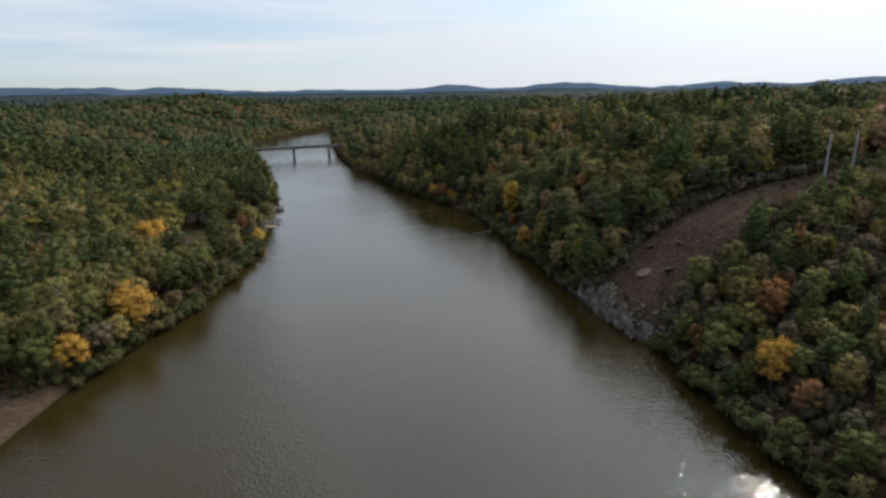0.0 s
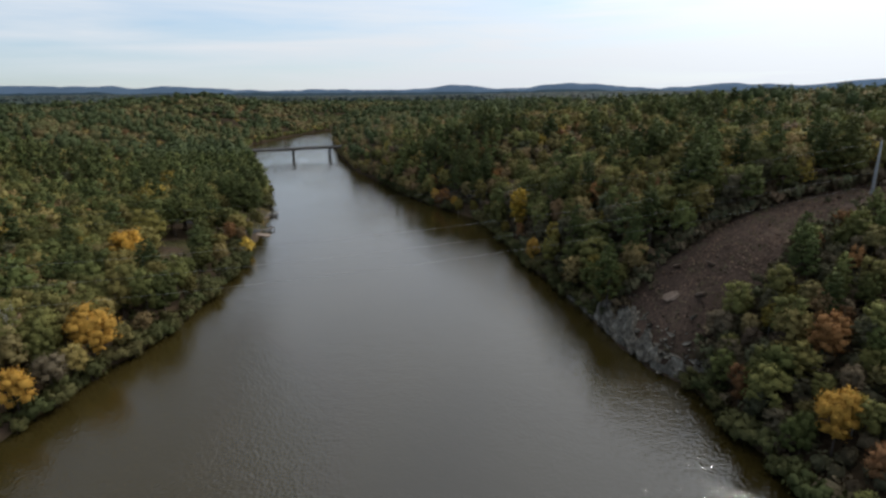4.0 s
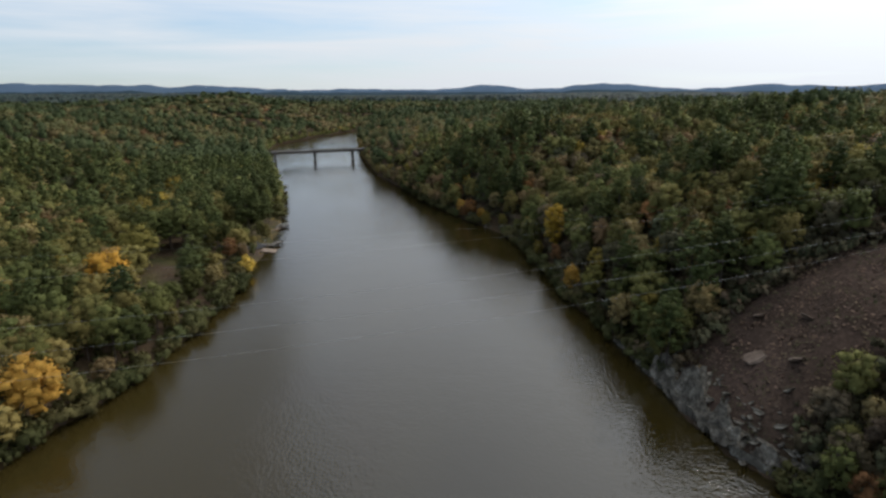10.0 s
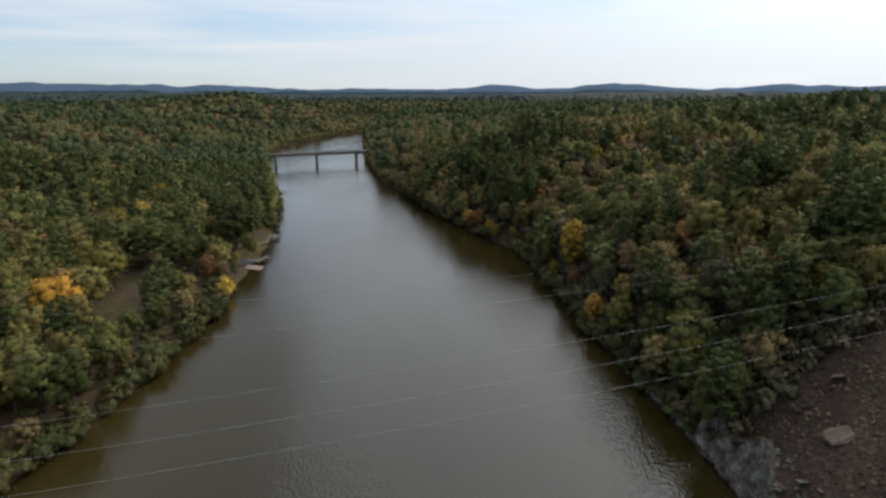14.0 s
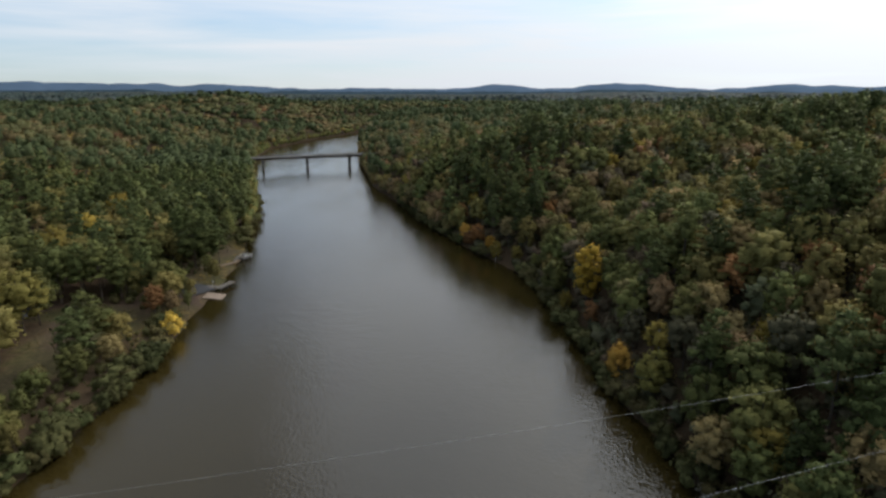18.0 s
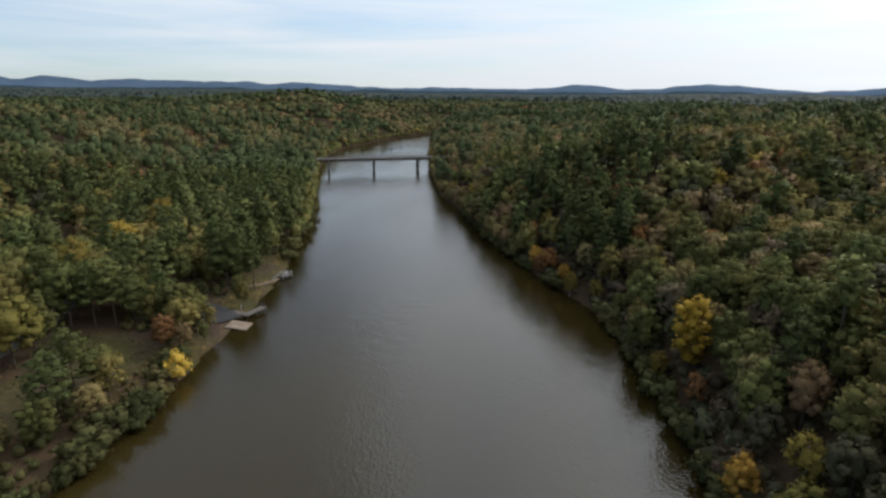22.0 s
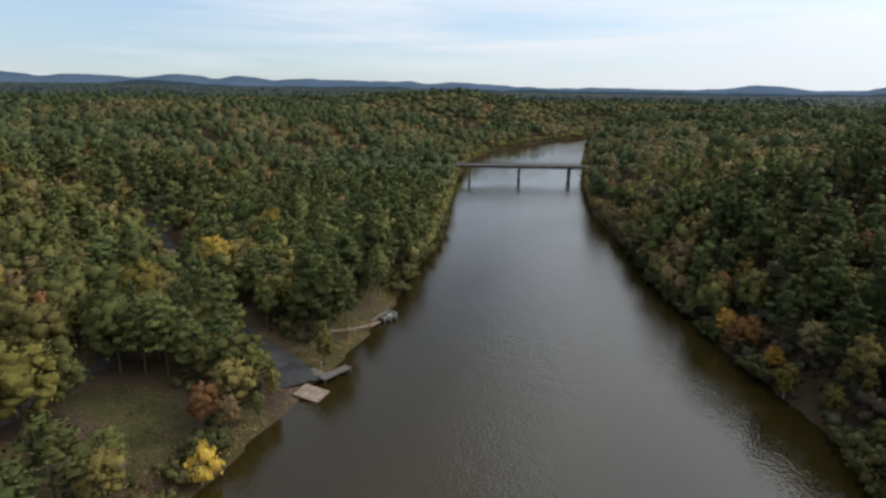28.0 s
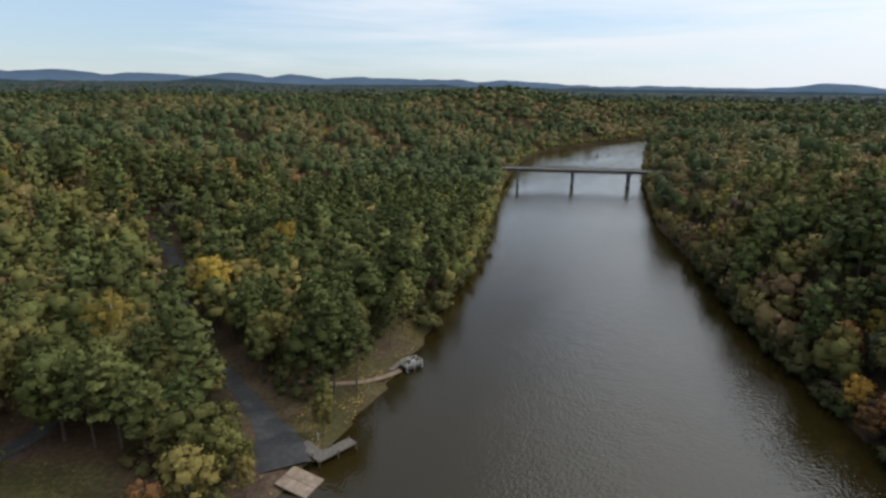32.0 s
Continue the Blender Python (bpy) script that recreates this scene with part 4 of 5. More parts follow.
# canopy that runs on to the ridges
ca, cr = np.radians(np.linspace(-86, 50, 640)), np.geomspace(1560, 4250, 100)
CA, CR = np.meshgrid(ca, cr)
cx, cy = (-14 + CR * np.sin(CA)).ravel(), (60 + CR * np.cos(CA)).ravel()
cz = land(cx, cy)[0] + 8 + 15 * rng.uniform(size=cx.size) * np.where(CR.ravel() > 3900, 0.4, 1) - 14 * (CR.ravel() < 1600)
ci = np.arange(cx.size).reshape(CA.shape)
cq = np.stack([ci[:-1, :-1], ci[:-1, 1:], ci[1:, 1:], ci[1:, :-1]], -1).reshape(-1, 4)
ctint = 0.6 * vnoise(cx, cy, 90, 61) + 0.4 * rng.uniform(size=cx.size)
# the canopy's own shade and the distance haze are painted into these colours
CANOPY = foliage("hazed_canopy", [(0.017, 0.029, 0.029), (0.024, 0.036, 0.035), (0.040, 0.041, 0.036), (0.020, 0.032, 0.032)], 0.0)
tagged(new("woods_horizon", quad_mesh("woods_horizon", np.stack([cx, cy, cz], 1), cq, CANOPY, ctint)), "unbroken forest running to the horizon, shade and haze painted in dark blue-green", "woods", kind="stuff")


def trunk_bm(h, r0, fork, seed, limbs=5, top=0.8, reach=0.16):
    """Tapered trunk with rising limbs."""
    r = random.Random(seed)
    bm = bmesh.new()
    pts = [Vector((0, 0, -0.4))]
    for k in range(1, 5):
        pts.append(Vector((r.uniform(-.012, .012) * h * k / 4, r.uniform(-.012, .012) * h * k / 4, h * top * k / 4)))
    for k in range(4):
        rod(bm, pts[k], pts[k + 1], r0 * (1 - 0.2 * k), r0 * (1 - 0.2 * (k + 1)), 7)
    for k in range(limbs):
        z = h * (fork + (top - fork) * k / limbs)
        a = k * 2.4 + r.uniform(-.4, .4)
        q = Vector((math.cos(a), math.sin(a), 0)) * h * reach * r.uniform(.7, 1.1)
        rod(bm, (0, 0, z), q + Vector((0, 0, z + h * 0.10)), r0 * 0.35, r0 * 0.12, 5)
    return bm


FINE = {"pine": (820, 0.0175), "oak": (820, 0.0195), "shrub": (170, 0.085), "poplar": (420, 0.024)}
LABEL = {"pine": "tall pine with dark green needles and bare lower trunk", "oak": "broad green oak in early autumn leaf", "olive": "olive-brown hardwood tree turning in autumn", "dull": "dull grey-brown hardwood tree thinning in autumn",
         "yellow": "hardwood tree in golden yellow autumn leaf", "lime": "broad hardwood tree in yellow-green leaf", "gold": "broad hardwood tree in bright golden-orange leaf", "orange": "hardwood tree in rust-orange autumn leaf", "shrub": "low grey-green willow shrub overhanging the waterline",
         "evergreen_bush": "dark rounded evergreen bush at the water's edge", "yellow_bush": "rounded bush in bright yellow leaf at the waterline", "poplar": "slender tulip poplar in bright yellow leaf"}
MODEL = {}


def tree_model(kind, i):
    """First tree of a kind and shape, one unit... built at a set height, copied later."""
    key = (kind, i)
    if key not in MODEL:
        shape = SHAPE[kind]
        n, s = FINE[shape]
        v, q, facing = crown(shape, n, s, 700 + 13 * i + len(kind), 1.35)
        h = {"pine": 21.0, "oak": 15.5, "shrub": 4.2, "poplar": 19.0}[shape]
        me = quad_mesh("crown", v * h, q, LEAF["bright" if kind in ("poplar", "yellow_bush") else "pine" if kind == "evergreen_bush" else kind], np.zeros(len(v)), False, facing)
        if shape == "shrub":
            bm = bmesh.new()
            for k in range(5):
                a = k * 1.26 + i
                rod(bm, (0.2 * math.cos(a), 0.2 * math.sin(a), -0.3), (1.1 * math.cos(a), 1.1 * math.sin(a), 2.3), 0.06, 0.03, 5)
        else:
            bm = trunk_bm(h, {"pine": 0.21, "oak": 0.20, "poplar": 0.2}[shape], {"pine": .5, "oak": .32, "poplar": .25}[shape], i + 3)
        MODEL[key] = [me, bm_mesh("trunk", bm, PALE_BARK if kind == "yellow" else BARK), h]
    return MODEL[key]


def plant(kind, x, y, h, turn, i, wide=1.0, z=None, group="", label=""):
    me, tr, h0 = tree_model(kind, i)
    s = h / h0
    name = {"gold": "golden_tree", "pine": "pine_tree", "oak": "oak_tree", "shrub": "waterside_shrub", "lime": "turning_tree", "yellow_bush": "yellow_bush", "evergreen_bush": "evergreen_bush", "poplar": "poplar_tree"}.get(kind, kind + "_tree")
    ob = empty(name, Matrix.Translation((x, y, ground_at(x, y) if z is None else z)) @ Matrix.Rotation(turn, 4, 'Z') @ Matrix.Diagonal((s * wide, s * wide, s, 1)))
    tagged(ob, label or LABEL[kind], "shrub" if kind in ("shrub", "yellow_bush", "evergreen_bush") else "tree", group)
    link("trunk", tr, ob)
    link("crown", me, ob)
    return ob


for r_, k_ in zip(near_rows[single], kinds[single]):
    plant(k_, r_[0], r_[1], r_[3], r_[5], int(r_[7]) % 3, r_[4], group="trees on the river banks")

# trees that stand out by colour or shape: kind, x, y, height
for k_, x_, y_, h_, w_ in STANDOUT:
    plant(k_, x_, y_, h_, x_ * 3.1, int(abs(x_)) % 3, w_, group="shrubs by the lawn" if k_ == "shrub" else "")

# a bare, bleached tree above the west bank
snag = tagged(empty("dead_tree", pose(-103, 137, ground_at(-103, 137))), "bare bleached dead tree among the leafy crowns", "tree")
part("trunk", trunk_bm(15.5, 0.26, 0.4, 77, 0, 0.95), PALE_BARK, snag)
for k in range(14):
    a = k * 2.4
    z_ = 6.0 + 0.58 * k
    r_ = 3.4 - 0.15 * k
    bm = bmesh.new()
    rod(bm, (0, 0, z_), (r_ * 0.55 * math.cos(a), r_ * 0.55 * math.sin(a), z_ + 1.2), 0.09, 0.06, 5)
    rod(bm, (r_ * 0.55 * math.cos(a), r_ * 0.55 * math.sin(a), z_ + 1.2), (r_ * math.cos(a + .2), r_ * math.sin(a + .2), z_ + 2.9), 0.06, 0.02, 5)
    rod(bm, (r_ * 0.55 * math.cos(a), r_ * 0.55 * math.sin(a), z_ + 1.2), (r_ * .8 * math.cos(a - .5), r_ * .8 * math.sin(a - .5), z_ + 2.2), 0.05, 0.02, 5)
    part("limb", bm, PALE_BARK, snag)

# shrubs along both waterlines
for line, open_bank in ((LEFT, (236, 324)), (RIGHT, (138, 170))):
    along = 0.0
    for (ax, ay), (bx, by) in zip(line[:-1], line[1:]):
        length = math.hypot(bx - ax, by - ay)
        while along < length:
            t = along / length
            x_, y_ = ax + (bx - ax) * t, ay + (by - ay) * t
            side = -1 if line is LEFT else 1
            clear = all(math.hypot(x_ - q[1], y_ - q[2]) > 4.5 for q in STANDOUT if q[0] not in ("pine", "gold", "olive", "dull") and q[1] < 0)
            if clear and 70 < y_ < 420 and not open_bank[0] < y_ < open_bank[1] and not (line is LEFT and y_ < 117):
                nrm = Vector((by - ay, -(bx - ax))).normalized() * side
                g = random.uniform(-0.9, 1.4)
                x2, y2 = x_ + nrm.x * g, y_ + nrm.y * g
                plant("shrub", x2, y2, random.uniform(3.0, 6.2), random.uniform(0, 6.3), random.randrange(3), random.uniform(.8, 1.2), max(0.1, ground_at(x2, y2)) - 0.2, "shrubs along the water")
            along += random.uniform(2.6, 4.6)
        along -= length
far_sh = []
for line, side in ((LEFT, -1), (RIGHT, 1)):
    for (ax, ay), (bx, by) in zip(line[:-1], line[1:]):
        length = math.hypot(bx - ax, by - ay)
        if by > 340:
            for k in range(int(length / 3.6)):
                t = random.random()
                nrm = Vector((by - ay, -(bx - ax))).normalized() * side
                x_, y_ = ax + (bx - ax) * t + nrm.x * 0.9, ay + (by - ay) * t + nrm.y * 0.9
                if y_ > 345 and abs((x_ - BRIDGE_A[0]) * -BRIDGE_DIR[1] + (y_ - BRIDGE_A[1]) * BRIDGE_DIR[0]) > 5:
                    far_sh.append((x_, y_, ground_at(x_, y_) - random.uniform(2.0, 3.2), random.uniform(8.0, 13.5), random.uniform(.7, 1.1), random.uniform(0, 6), random.random(), random.randrange(9)))
far_sh = np.array(far_sh)
west_bank = land(far_sh[:, 0], far_sh[:, 1])[2] == False
tagged(new("trees_far_east_bank", merged("trees_far_east_bank", far_sh[~west_bank], MID["oak"], LEAF["olive"])), "golden-brown small trees lining the far river bank", "trees", kind="stuff")
tagged(new("trees_far_west_bank", merged("trees_far_west_bank", far_sh[west_bank], MID["oak"], LEAF["oak"])), "green small trees lining the far river bank", "trees", kind="stuff")

# ---- bridge ----
bang = math.degrees(math.atan2(BRIDGE_DIR[1], BRIDGE_DIR[0]))
bridge = tagged(empty("road_bridge", pose(BRIDGE_A[0], BRIDGE_A[1], 0, 0, 0, bang)), "low concrete road bridge on dark piers across the river", "bridge")
DECK = 9.6
part("deck", boxed((150, 9.4, 0.35), pose(0, 0, DECK), 0.04), DARK_CONCRETE, bridge)
part("road_surface", boxed((150, 7.6, 0.05), pose(0, 0, DECK + 0.205)), DARK_CONCRETE, bridge, "pale worn carriageway")
bm = bmesh.new()
rod(bm, (-66, -4.2, DECK - 1.75), (66, -4.2, DECK - 1.75), 0.16, 0.16, 10)
part("utility_pipe", bm, STEEL, bridge, "thin dark pipe slung below the deck")
for s in (-1, 1):
    part("parapet", boxed((150, 0.28, 0.45), pose(0, s * 4.5, DECK + 0.40), 0.03), PARAPET, bridge, "stained concrete parapet")
    for i in range(60):
        part("rail_post", boxed((0.14, 0.14, 0.5), pose(-73.7 + 2.5 * i, s * 4.5, DECK + 0.87)), STEEL, bridge)
    part("handrail", boxed((150, 0.12, 0.14), pose(0, s * 4.5, DECK + 1.18), 0.02), STEEL, bridge, "dark metal handrail")
for k in range(4):
    y_ = -3.6 + 2.4 * k
    bm = bmesh.new()
    for dz, wd, ht in ((-1.26, 0.5, 0.08), (-0.73, 0.14, 1.0), (-0.22, 0.5, 0.08)):
        box(bm, (150, wd, ht), pose(0, y_, DECK + dz))
    part("girder", bm, STEEL, bridge, "dark weathered steel girder")
for px_ in (-32.7, 0.9, 34.8):
    pier = link("pier", bm_mesh("pier", boxed((1.5, 9.2, 1.1), pose(px_, 0, DECK - 1.86), 0.08), DARK_CONCRETE), bridge)
    for s in (-1, 1):
        bm = bmesh.new()
        rod(bm, (px_, s * 2.9, -3), (px_, s * 2.9, DECK - 2.4), 0.62, 0.62, 14)
        part("column", bm, DARK_CONCRETE, pier)
    part("strut_wall", boxed((0.7, 5.2, 1.2), pose(px_, 0, 0.5), 0.05), DARK_CONCRETE, pier)
for s in (-1, 1):
    part("abutment", boxed((3, 10.4, 9), pose(s * 66, 0, DECK - 6.35), 0.1), CONCRETE, bridge)

# ---- power line ----


def wire_at(x, tier):
    return (x, 135.1 + 0.3748 * x, 28.2 + 0.00042 * (x + 48.9) ** 2 + 3.07 * tier)


def strand(name, pts, radius, mat, label, group="power line wires"):
    cu = bpy.data.curves.new(name, 'CURVE')
    cu.dimensions, cu.bevel_depth, cu.bevel_resolution = '3D', radius, 1
    sp = cu.splines.new('POLY')
    sp.points.add(len(pts) - 1)
    for p, q in zip(sp.points, pts):
        p.co = (*q, 1)
    cu.materials.append(mat)
    return tagged(new(name, cu), label, "wire", group)


POLES = ((91.0, 171.7, 46.2), (98.5, 172.0, 46.8))
for tier in range(3):
    xs_ = np.linspace(-190, 93.5, 70)
    strand("conductor_wire", [wire_at(x, tier) for x in xs_], 0.0105, WIRE, "thin pale aluminium conductor hanging across the river")
for rise, slant in ((39.7, 0.0), (39.0, 0.068)):
    strand("shield_wire", [(x, 135.1 + 0.3748 * x + 2.5 * (slant > 0) + slant * (91 - x), rise + 0.00034 * (x + 48.9) ** 2) for x in np.linspace(-190, 91, 60)], 0.0055, WIRE,
           "very thin grey shield wire above the conductors")
for px_, py_, top in POLES + ((-190, 63.9, 47.0), (-186, 61.0, 47.0)):
    g = ground_at(px_, py_)
    pole = tagged(empty("power_pole", pose(px_, py_, g)), "tall pale grey metal power pole on the hill", "power pole", "power poles")
    bm = bmesh.new()
    rod(bm, (0, 0, -0.5), (0, 0, top - g), 0.42, 0.22, 12)
    part("shaft", bm, GALVANISED, pole)
    part("base_plate", boxed((1.1, 1.1, 0.12), pose(0, 0, 0.1), 0.02), GALVANISED, pole)
    for tier in range(3):
        z_ = wire_at(px_, tier)[2] - g
        bm = bmesh.new()
        rod(bm, (0, 0, z_), (-0.75, -0.3, z_ + 0.1), 0.06, 0.04, 6)
        arm = part("insulator_arm", bm, GALVANISED, pole)
        bm = bmesh.new()
        for q in range(5):
            rod(bm, (-0.2 - 0.11 * q, -0.08 - 0.045 * q, z_ + .02), (-0.25 - 0.11 * q, -0.1 - 0.045 * q, z_ + .03), 0.13, 0.13, 8)
        part("insulator", bm, WHITE, arm, "pale ribbed insulator")

# ---- road and ramp ----


def strip(name, line, width, mat, lift, label, category, flare=0.0):
    pts = []
    for (ax, ay), (bx, by) in zip(line[:-1], line[1:]):
        k = max(2, int(math.hypot(bx - ax, by - ay) / 1.5))
        pts += [(ax + (bx - ax) * i / k, ay + (by - ay) * i / k) for i in range(k)]
    pts.append(line[-1])
    P = np.array(pts, float)
    for _ in range(6):
        P[1:-1] = 0.5 * P[1:-1] + 0.25 * (P[:-2] + P[2:])
    T = np.gradient(P, axis=0)
    T /= np.linalg.norm(T, axis=1)[:, None]
    N = np.stack([-T[:, 1], T[:, 0]], 1)
    cols = np.linspace(-0.5, 0.5, 7)
    w = width * (1 + 0.10 * (vnoise(P[:, 0], P[:, 1], 6, 5) - 0.5))
    w = w * (1 + flare * np.exp(-(np.arange(len(P)) / 7.0) ** 2))
    V = P[:, None] + N[:, None] * (cols[None, :, None] * w[:, None, None])
    zc = np.maximum(land(P[:, 0], P[:, 1])[0], 0.35)
    for _ in range(10):
        zc[1:-1] = 0.5 * zc[1:-1] + 0.25 * (zc[:-2] + zc[2:])
    z = np.repeat((zc + lift)[:, None], 7, 1) - np.array([0.25, 0, 0.03, 0.05, 0.03, 0, 0.25])[None]
    v = np.concatenate([V, z[..., None]], -1).reshape(-1, 3)
    i = np.arange(len(P) * 7).reshape(-1, 7)
    q = np.stack([i[:-1, 1:], i[:-1, :-1], i[1:, :-1], i[1:, 1:]], -1).reshape(-1, 4)
    return tagged(new(name, quad_mesh(name, v, q, mat, None, False)), label, category, kind="structure")


strip("road", [(-96, 266)] + ROAD[1:], 3.8, ASPHALT, 0.30, "narrow dark asphalt lane down to the boat ramp", "road", 1.25)
strip("road_lane", LANE, 3.6, ASPHALT, 0.25, "narrow asphalt lane through the pines behind the lawn", "road")
strip("road_bridge_approach", [(-216, 528), (-240, 516), (-270, 501), (-300, 486)], 6.5, ASPHALT, 0.30, "dark asphalt road cut through the woods to the bridge", "road")
strip("path", [(-113, 284), (-106, 288.5), (-102.4, 293), (-100.6, 298), (-100.4, 302)], 1.3, GRAVEL, 0.30, "pale trodden dirt path to the dock", "path")

ramp_ob = tagged(empty("boat_ramp", pose(-93.3, 265.2, 0.45, 0, 0, 8)), "pale concrete boat ramp running into the river", "boat ramp")
for i in range(4):
    for j in range(2):
        part("slab", boxed((1.36, 2.3, 0.25), pose(3.1 - 1.4 * i, -1.18 + 2.36 * j, -0.123 * (3.1 - 1.4 * i), 0, 7, 0), 0.02), RAMP, ramp_ob)

# ---- docks ----
pier1 = tagged(empty("courtesy_dock", pose(-92.6, 273.4, 1.15, 0, 0, 77)), "weathered grey L-shaped timber courtesy dock by the ramp", "dock")
for i in range(26):
    part("plank", boxed((0.27, 2.2, 0.05), pose(-3.6 + 0.285 * i, 0, random.uniform(-.006, .006), 0, 0, random.uniform(-.5, .5))), PLANK, pier1)
for i in range(14):
    part("plank", boxed((2.1, 0.27, 0.05), pose(-2.7, 1.3 + 0.285 * i, random.uniform(-.006, .006))), PLANK, pier1)
for x_ in (-3.5, 0, 3.5):
    for y_ in (-0.95, 0.95):
        bm = bmesh.new()
        rod(bm, (x_, y_, -3), (x_, y_, 0.35), 0.13, 0.13, 8)
        part("pile", bm, BARK, pier1)
for y_ in (-0.9, 0.9):
    part("joist", boxed((7.4, 0.16, 0.24), pose(0, y_, -0.16)), BARK, pier1)
box_post = tagged(empty("marker_post", pose(-97, 274.2, ground_at(-97, 274.2))), "small white marker post beside the dock", "post")
part("post", boxed((0.14, 0.14, 1.2), pose(0, 0, 0.6), 0.02), WHITE, box_post)
part("sign_board", boxed((0.5, 0.05, 0.4), pose(0, 0.08, 1.25), 0.01), WHITE, box_post)

pier2 = tagged(empty("fishing_pier", pose(-99.6, 305.0, 0.9, 0, 0, 68)), "small grey fishing pier with pale railings and a gangway", "dock")
for i in range(14):
    part("plank", boxed((0.27, 2.5, 0.05), pose(-1.9 + 0.285 * i, 0, random.uniform(-.006, .006))), PLANK, pier2)
for x_ in (-1.9, 0, 1.9):
    for y_ in (-1.2, 1.2):
        bm = bmesh.new()
        rod(bm, (x_, y_, -3.5), (x_, y_, 1.1), 0.09, 0.09, 8)
        part("pile", bm, WHITE, pier2, "pale painted pile")
for y_ in (-1.2, 1.2):
    for z_ in (0.55, 1.0):
        part("rail", boxed((3.9, 0.07, 0.12), pose(0, y_, z_), 0.01), WHITE, pier2, "pale railing")
for z_ in (0.55, 1.0):
    part("rail", boxed((0.07, 2.4, 0.12), pose(1.95, 0, z_), 0.01), WHITE, pier2, "pale railing")
part("float", boxed((3.9, 2.4, 0.5), pose(0, 0, -0.36), 0.05), DARK, pier2, "dark float under the deck")
part("gangway", boxed((4.4, 1.1, 0.08), pose(-3.2, 1.0, 0.12, 0, -2, 28), 0.01), PLANK, pier2)
part("bench", boxed((1.2, 0.4, 0.45), pose(0.7, 0.7, 0.25), 0.04), WHITE, pier2, "pale bench")
bin_ = tagged(empty("litter_bin", pose(-99.9, 304.6, 0.93)), "small dark litter bin on the pier deck", "bin")
bm = bmesh.new()
rod(bm, (0, 0, 0), (0, 0, 0.85), 0.28, 0.32, 10)
part("body", bm, DARK, bin_)
bm = bmesh.new()
rod(bm, (0, 0, 0.85), (0, 0, 1.0), 0.34, 0.12, 10)
part("lid", bm, DARK, bin_)

# picnic table on the lawn
tz = ground_at(-101.3, 231.5)
table = tagged(empty("picnic_table", pose(-101.3, 231.5, tz, 0, 0, 25)), "pale weathered picnic table on the dry lawn", "picnic table")
for i in range(5):
    part("top_plank", boxed((1.9, 0.14, 0.05), pose(0, -0.31 + 0.155 * i, 0.75)), PLANK, table)
for s in (-1, 1):
    part("seat", boxed((1.9, 0.27, 0.05), pose(0, s * 0.72, 0.45)), PLANK, table)
    part("leg_frame", boxed((0.08, 1.5, 0.08), pose(s * 0.65, 0, 0.40)), PLANK, table)
    for q in (-1, 1):
        part("leg", boxed((0.08, 0.09, 0.80), pose(s * 0.65, q * 0.38, 0.37, q * -24, 0, 0)), PLANK, table)

# buoys past the bridge
for x_, y_ in ((-191.4, 724.8), (-184.2, 736.3)):
    b_ = tagged(empty("buoy", pose(x_, y_, 0.1)), "small dark marker buoy floating past the bridge", "buoy", "buoys")
    bm = bmesh.new()
    rod(bm, (0, 0, -0.3), (0, 0, 0.9), 0.75, 0.6, 12)
    part("float", bm, DARK, b_)
    bm = bmesh.new()
    rod(bm, (0, 0, 0.9), (0, 0, 2.2), 0.35, 0.12, 10)
    part("cone", bm, DARK, b_)

# ---- rocks on the east bank ----


def stone_mesh(seed, mat, slab):
    r = np.random.default_rng(seed)
    bm = bmesh.new()
    bmesh.ops.create_cube(bm, size=1.0)
    bmesh.ops.subdivide_edges(bm, edges=bm.edges[:], cuts=1, use_grid_fill=True)
    for v in bm.verts:
        p = v.co.normalized() * 0.55
        v.co = v.co * 0.55 + p * 0.45 + Vector(r.normal(size=3)) * 0.07
        v.co.z *= slab
    return bm_mesh("stone", bm, mat)


STONES = [stone_mesh(i, ROCK, (0.35, 0.5, 0.8)[i % 3]) for i in range(6)]
TANS = [stone_mesh(20 + i, TAN_EARTH, 0.6) for i in range(3)]
outcrop = tagged(empty("rock_outcrop", pose(30, 150, 0)), "jagged pale grey rock ledges tilted at the water's edge", "rock")
# the ledge: beds of rock that dip to the river, their edges standing up like saw teeth
ra, rd = np.meshgrid(np.linspace(134, 192, 270), np.linspace(-0.9, 10, 56))
rx = np.interp(ra, [p[1] for p in RIGHT], [p[0] for p in RIGHT]) + rd
fx2, fy2 = rx.ravel(), ra.ravel()
bed = (fx2 * 0.90 + fy2 * 0.42 + 1.9 * vnoise(fx2, fy2, 4.2, 81)) / 1.45
thin = (fx2 * 0.86 + fy2 * 0.50 + 0.8 * vnoise(fx2, fy2, 1.7, 82)) / 0.6
jag = (bed - np.floor(bed)) * (0.3 + 2.4 * vnoise(fx2, fy2, 2.6, 83)) + 0.45 * (thin - np.floor(thin)) + 0.15 * (vnoise(fx2, fy2, 0.7, 84) - 0.5)
bare_rock = (5.2 - 3.2 * smooth(163, 176, fy2)) * np.sin(np.pi * np.clip((fy2 - 134) / 58, 0, 1)) ** 0.5 * (0.10 + 0.8 * vnoise(fx2, fy2, 5.5, 85) + 0.65 * vnoise(fx2, fy2, 1.9, 86))
over = smooth(0, 2.4, bare_rock - rd.ravel()) * smooth(134, 137, fy2) * (1 - smooth(187, 192, fy2))
rz = np.maximum(land(fx2, fy2)[0], -0.5) + over * (0.15 + 1.75 * jag) - 0.5 * (1 - over)
ri = np.arange(rx.size).reshape(rx.shape)
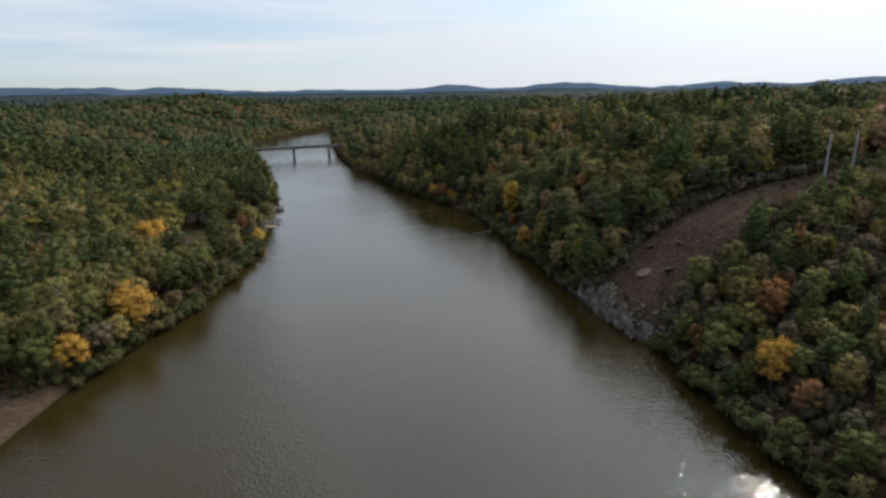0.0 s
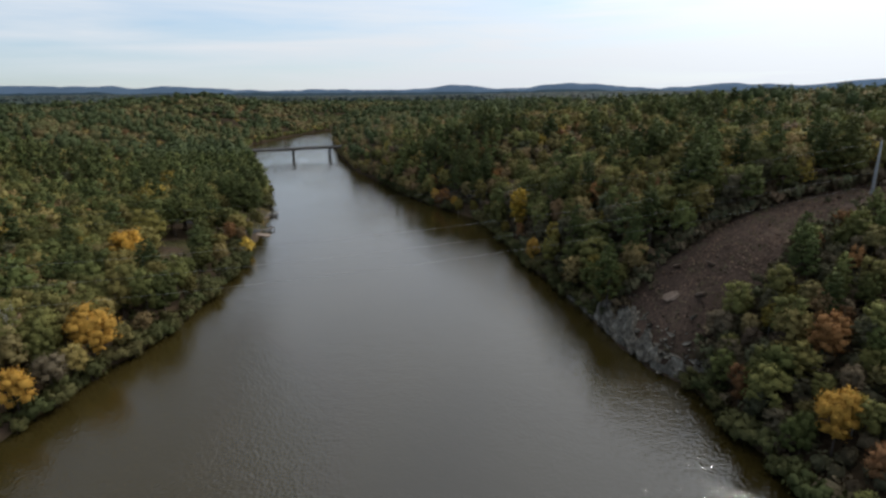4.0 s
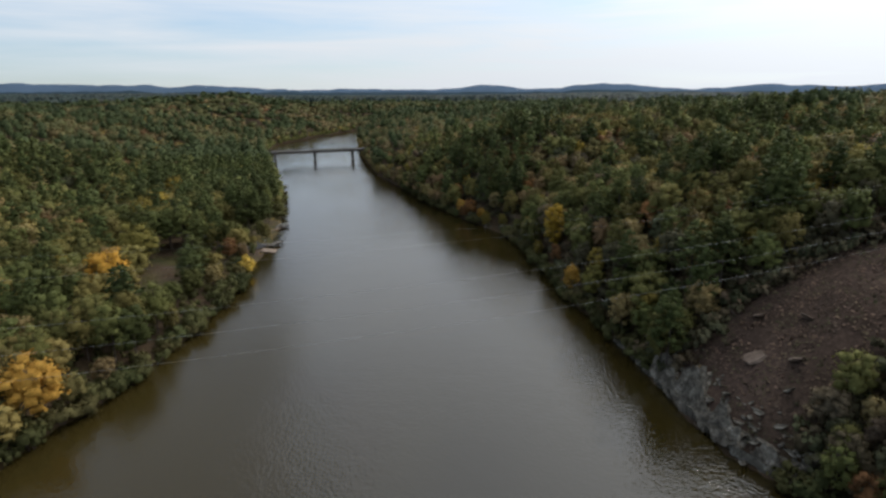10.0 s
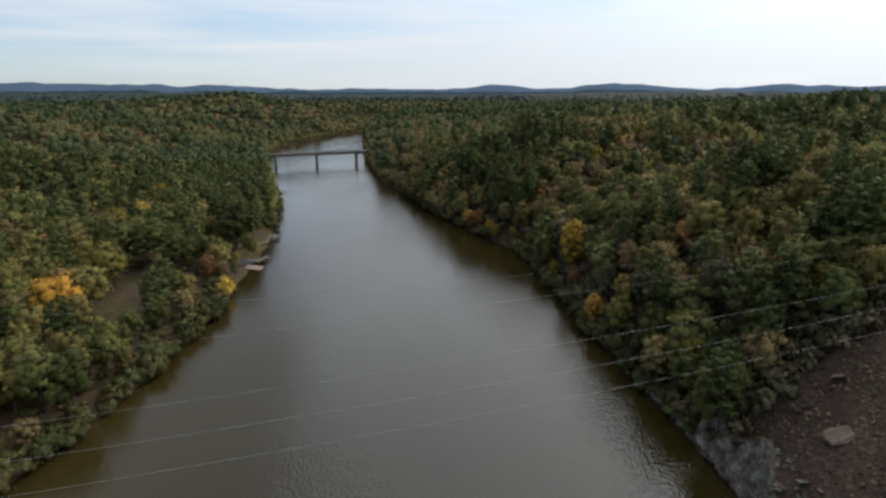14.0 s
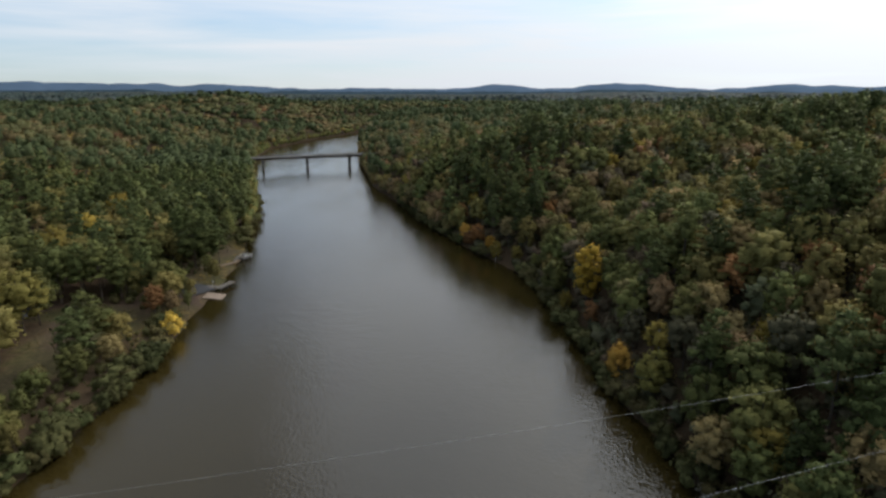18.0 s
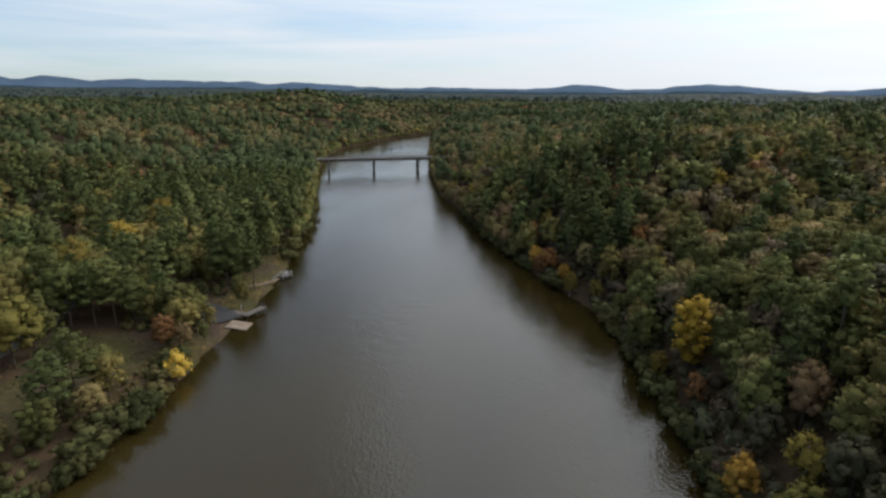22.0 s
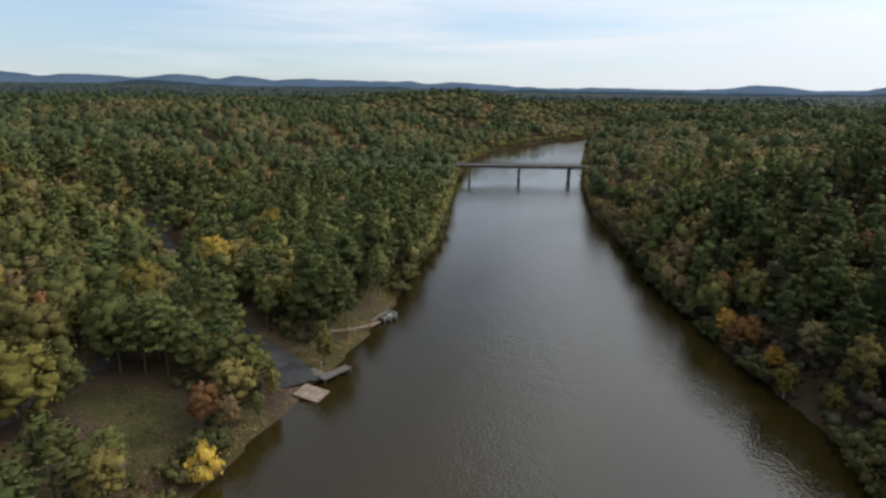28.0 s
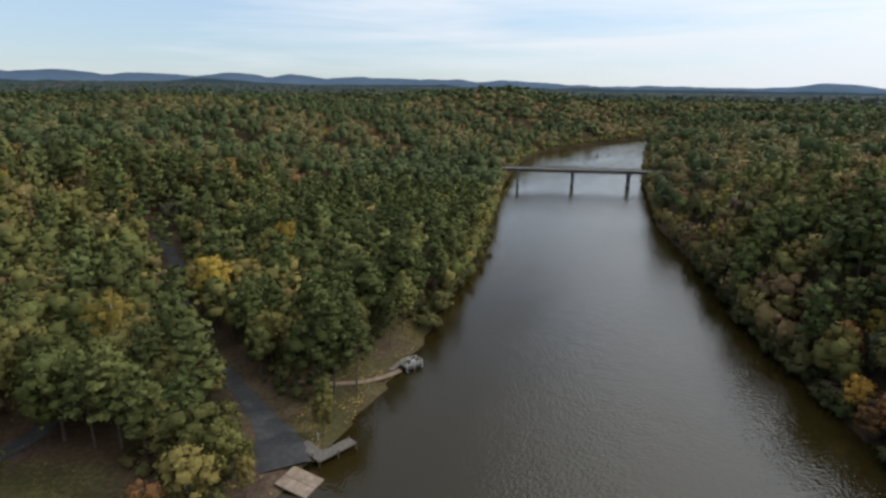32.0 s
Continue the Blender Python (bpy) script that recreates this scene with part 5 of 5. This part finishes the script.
rq = np.stack([ri[:-1, :-1], ri[:-1, 1:], ri[1:, 1:], ri[1:, :-1]], -1).reshape(-1, 4)[:, ::-1]
link("ledge", quad_mesh("ledge", np.stack([fx2 - 30, fy2 - 150, rz], 1), rq, ROCK), outcrop)
ro = np.random.default_rng(3)
for k in range(280):
    t = ro.uniform(0, 1)
    y_ = 136 + 52 * t ** 1.3
    xb = float(np.interp(y_, [p[1] for p in RIGHT], [p[0] for p in RIGHT]))
    d_ = abs(ro.normal(0, 3.6))
    x_ = xb + d_ - 0.4
    g = max(ground_at(x_, y_), -0.2)
    s = ro.uniform(0.35, 0.9) if k % 3 else ro.uniform(1.0, 1.7)
    ob = link("stone", STONES[k % 6], outcrop)
    ob.matrix_basis = Matrix.Translation((x_ - 30, y_ - 150, g + (0.25 if d_ < 4 else -0.1) * s)) @ Euler((radians(ro.normal(30, 14)), radians(ro.normal(-18, 12)), radians(ro.normal(-86, 12)))).to_matrix().to_4x4() @ Matrix.Diagonal((s * 2.4, s * 0.6, s * 0.8, 1))
# patches of bare tan earth, shaped as low mounds from flattened stone meshes
for x_, y_, s in ((37.5, 156, 2.6), (42, 150.5, 2.2), (42, 165, 1.9), (47, 158, 1.7), (39.5, 171, 1.6)):
    b_ = tagged(link("boulder", TANS[int(x_) % 3]), "low tan mound of bare earth on the cleared slope", "boulder", "boulders on the slope")
    b_.matrix_basis = Matrix.Translation((x_, y_, ground_at(x_, y_) + 0.15 * s)) @ Euler((0.3, -0.5, x_)).to_matrix().to_4x4() @ Matrix.Diagonal((s * 1.5, s, s * 0.42, 1))

# ---- brush on the cleared strip, grass on the banks ----
bx_, by_ = scatter(18, 150, 95, 220, 0.7)
bz, bd, be = land(bx_, by_)
o_ = corridor(bx_, by_) + 5 * (vnoise(bx_, by_, 9, 70) - 0.5)
ok = be & (bd > 1.0) & (o_ > -9) & (o_ < strip_north(bx_) + 2) & (vnoise(bx_, by_, 5, 71) > 0.16)
bp = np.stack([bx_, by_, bz + 0.12], 1)[ok]
bv, bq = sprays(bp, np.tile((-0.4, -0.1, 1.0), (len(bp), 1)), 0.40, rng, 0.4)
tagged(new("brush", quad_mesh("brush", bv, bq, LEAF["brush"], np.repeat(vnoise(bp[:, 0], bp[:, 1], 4, 73), 4))), "low dry brown brush on the cleared slope", "brush", kind="stuff")
bx_, by_ = scatter(18, 150, 95, 220, 3.6)
bz, bd, be = land(bx_, by_)
o_ = corridor(bx_, by_)
ok = be & (bd > 1.0) & (o_ > -10) & (o_ < strip_north(bx_) + 4) & ((vnoise(bx_, by_, 13, 72) > .82) | (o_ < -7) | (o_ > strip_north(bx_) - 1))
sel = np.stack([bx_, by_, bz - 0.1, rng.uniform(0.5, 1.6, len(bx_)), rng.uniform(.9, 1.4, len(bx_)), rng.uniform(0, 6, len(bx_)), rng.uniform(0, 1, len(bx_)), rng.integers(0, 9, len(bx_))], 1)[ok]
tagged(new("low_bushes", merged("low_bushes", sel, BUSH, LEAF["brush"])), "scattered low brown bushes on the cleared slope", "bushes", kind="stuff")
ux_, uy_ = scatter(-140, 110, 60, 350, 2.9)
uz, ud, ue = land(ux_, uy_)
ok = (ud > 0.5) & (ud < np.where(ue, 50, 26)) & wooded(ux_, uy_, ud, ue, False)
sel = np.stack([ux_, uy_, uz - 0.1, rng.uniform(1.0, 3.2, len(ux_)) * np.where(ue, 1.45, 1.0), rng.uniform(.8, 1.2, len(ux_)), rng.uniform(0, 6, len(ux_)), rng.uniform(0, 1, len(ux_)), rng.integers(0, 9, len(ux_))], 1)
tagged(new("undergrowth", merged("undergrowth", sel[ok & ~ue], BUSH, LEAF["shrub"])), "olive undergrowth beneath the bank trees", "undergrowth", kind="stuff")
tagged(new("slope_undergrowth", merged("slope_undergrowth", sel[ok & ue], BUSH, LEAF["dull"])), "dull brown and grey-green undergrowth on the steep slope", "undergrowth", kind="stuff")
hx_, hy_ = scatter(15, 125, 125, 215, 2.1)
hz, hd, he = land(hx_, hy_)
ho = corridor(hx_, hy_)
ok = he & (hd > 0.8) & (((ho > strip_north(hx_) - 2) & (ho < strip_north(hx_) + 6)) | ((ho > -15) & (ho < -8.5) & (hx_ > 38)))
sel = np.stack([hx_, hy_, hz - 0.2, rng.uniform(2.2, 6.0, len(hx_)), rng.uniform(.6, .9, len(hx_)), rng.uniform(0, 6, len(hx_)), rng.uniform(0, 1, len(hx_)), rng.integers(0, 9, len(hx_))], 1)[ok]
tagged(new("edge_thicket", merged("edge_thicket", sel, HALF["shrub"], LEAF["dull"])), "brown and grey-green thicket along the edges of the cleared strip", "thicket", kind="stuff")
qx_, qy_ = scatter(-135, -84, 222, 345, 0.62)
qz, qd, qe = land(qx_, qy_)
ok = ~qe & (qd > 0.3) & (inside(qx_, qy_, LAWN) | inside(qx_, qy_, GLADE) | (qd < 10)) & (seg_dist(qx_, qy_, ROAD) > 3.4) & (vnoise(qx_, qy_, 3.1, 77) > 0.42)
gp, gn_ = np.stack([qx_, qy_, qz + 0.10], 1)[ok], np.tile((0, 0.1, 1.0), (int(ok.sum()), 1))
bank = gp[:, 0] > np.interp(gp[:, 1], [p[1] for p in LEFT], [p[0] for p in LEFT]) - 9.5
gv, gq_ = sprays(gp[bank], gn_[bank], 0.26, rng)
tagged(new("bank_grass", quad_mesh("bank_grass", gv, gq_, LEAF["bankgrass"], np.repeat(vnoise(gp[bank][:, 0], gp[bank][:, 1], 5, 79), 4))), "tawny dry grass along the open bank", "grass", kind="stuff")
gp, gn_ = gp[~bank], gn_[~bank]
gv, gq_ = sprays(gp, gn_, 0.26, rng)
tagged(new("grass_tufts", quad_mesh("grass_tufts", gv, gq_, LEAF["grass"], np.repeat(vnoise(gp[:, 0], gp[:, 1], 5, 78), 4))), "dry yellow-green grass tufts on the bank", "grass", kind="stuff")
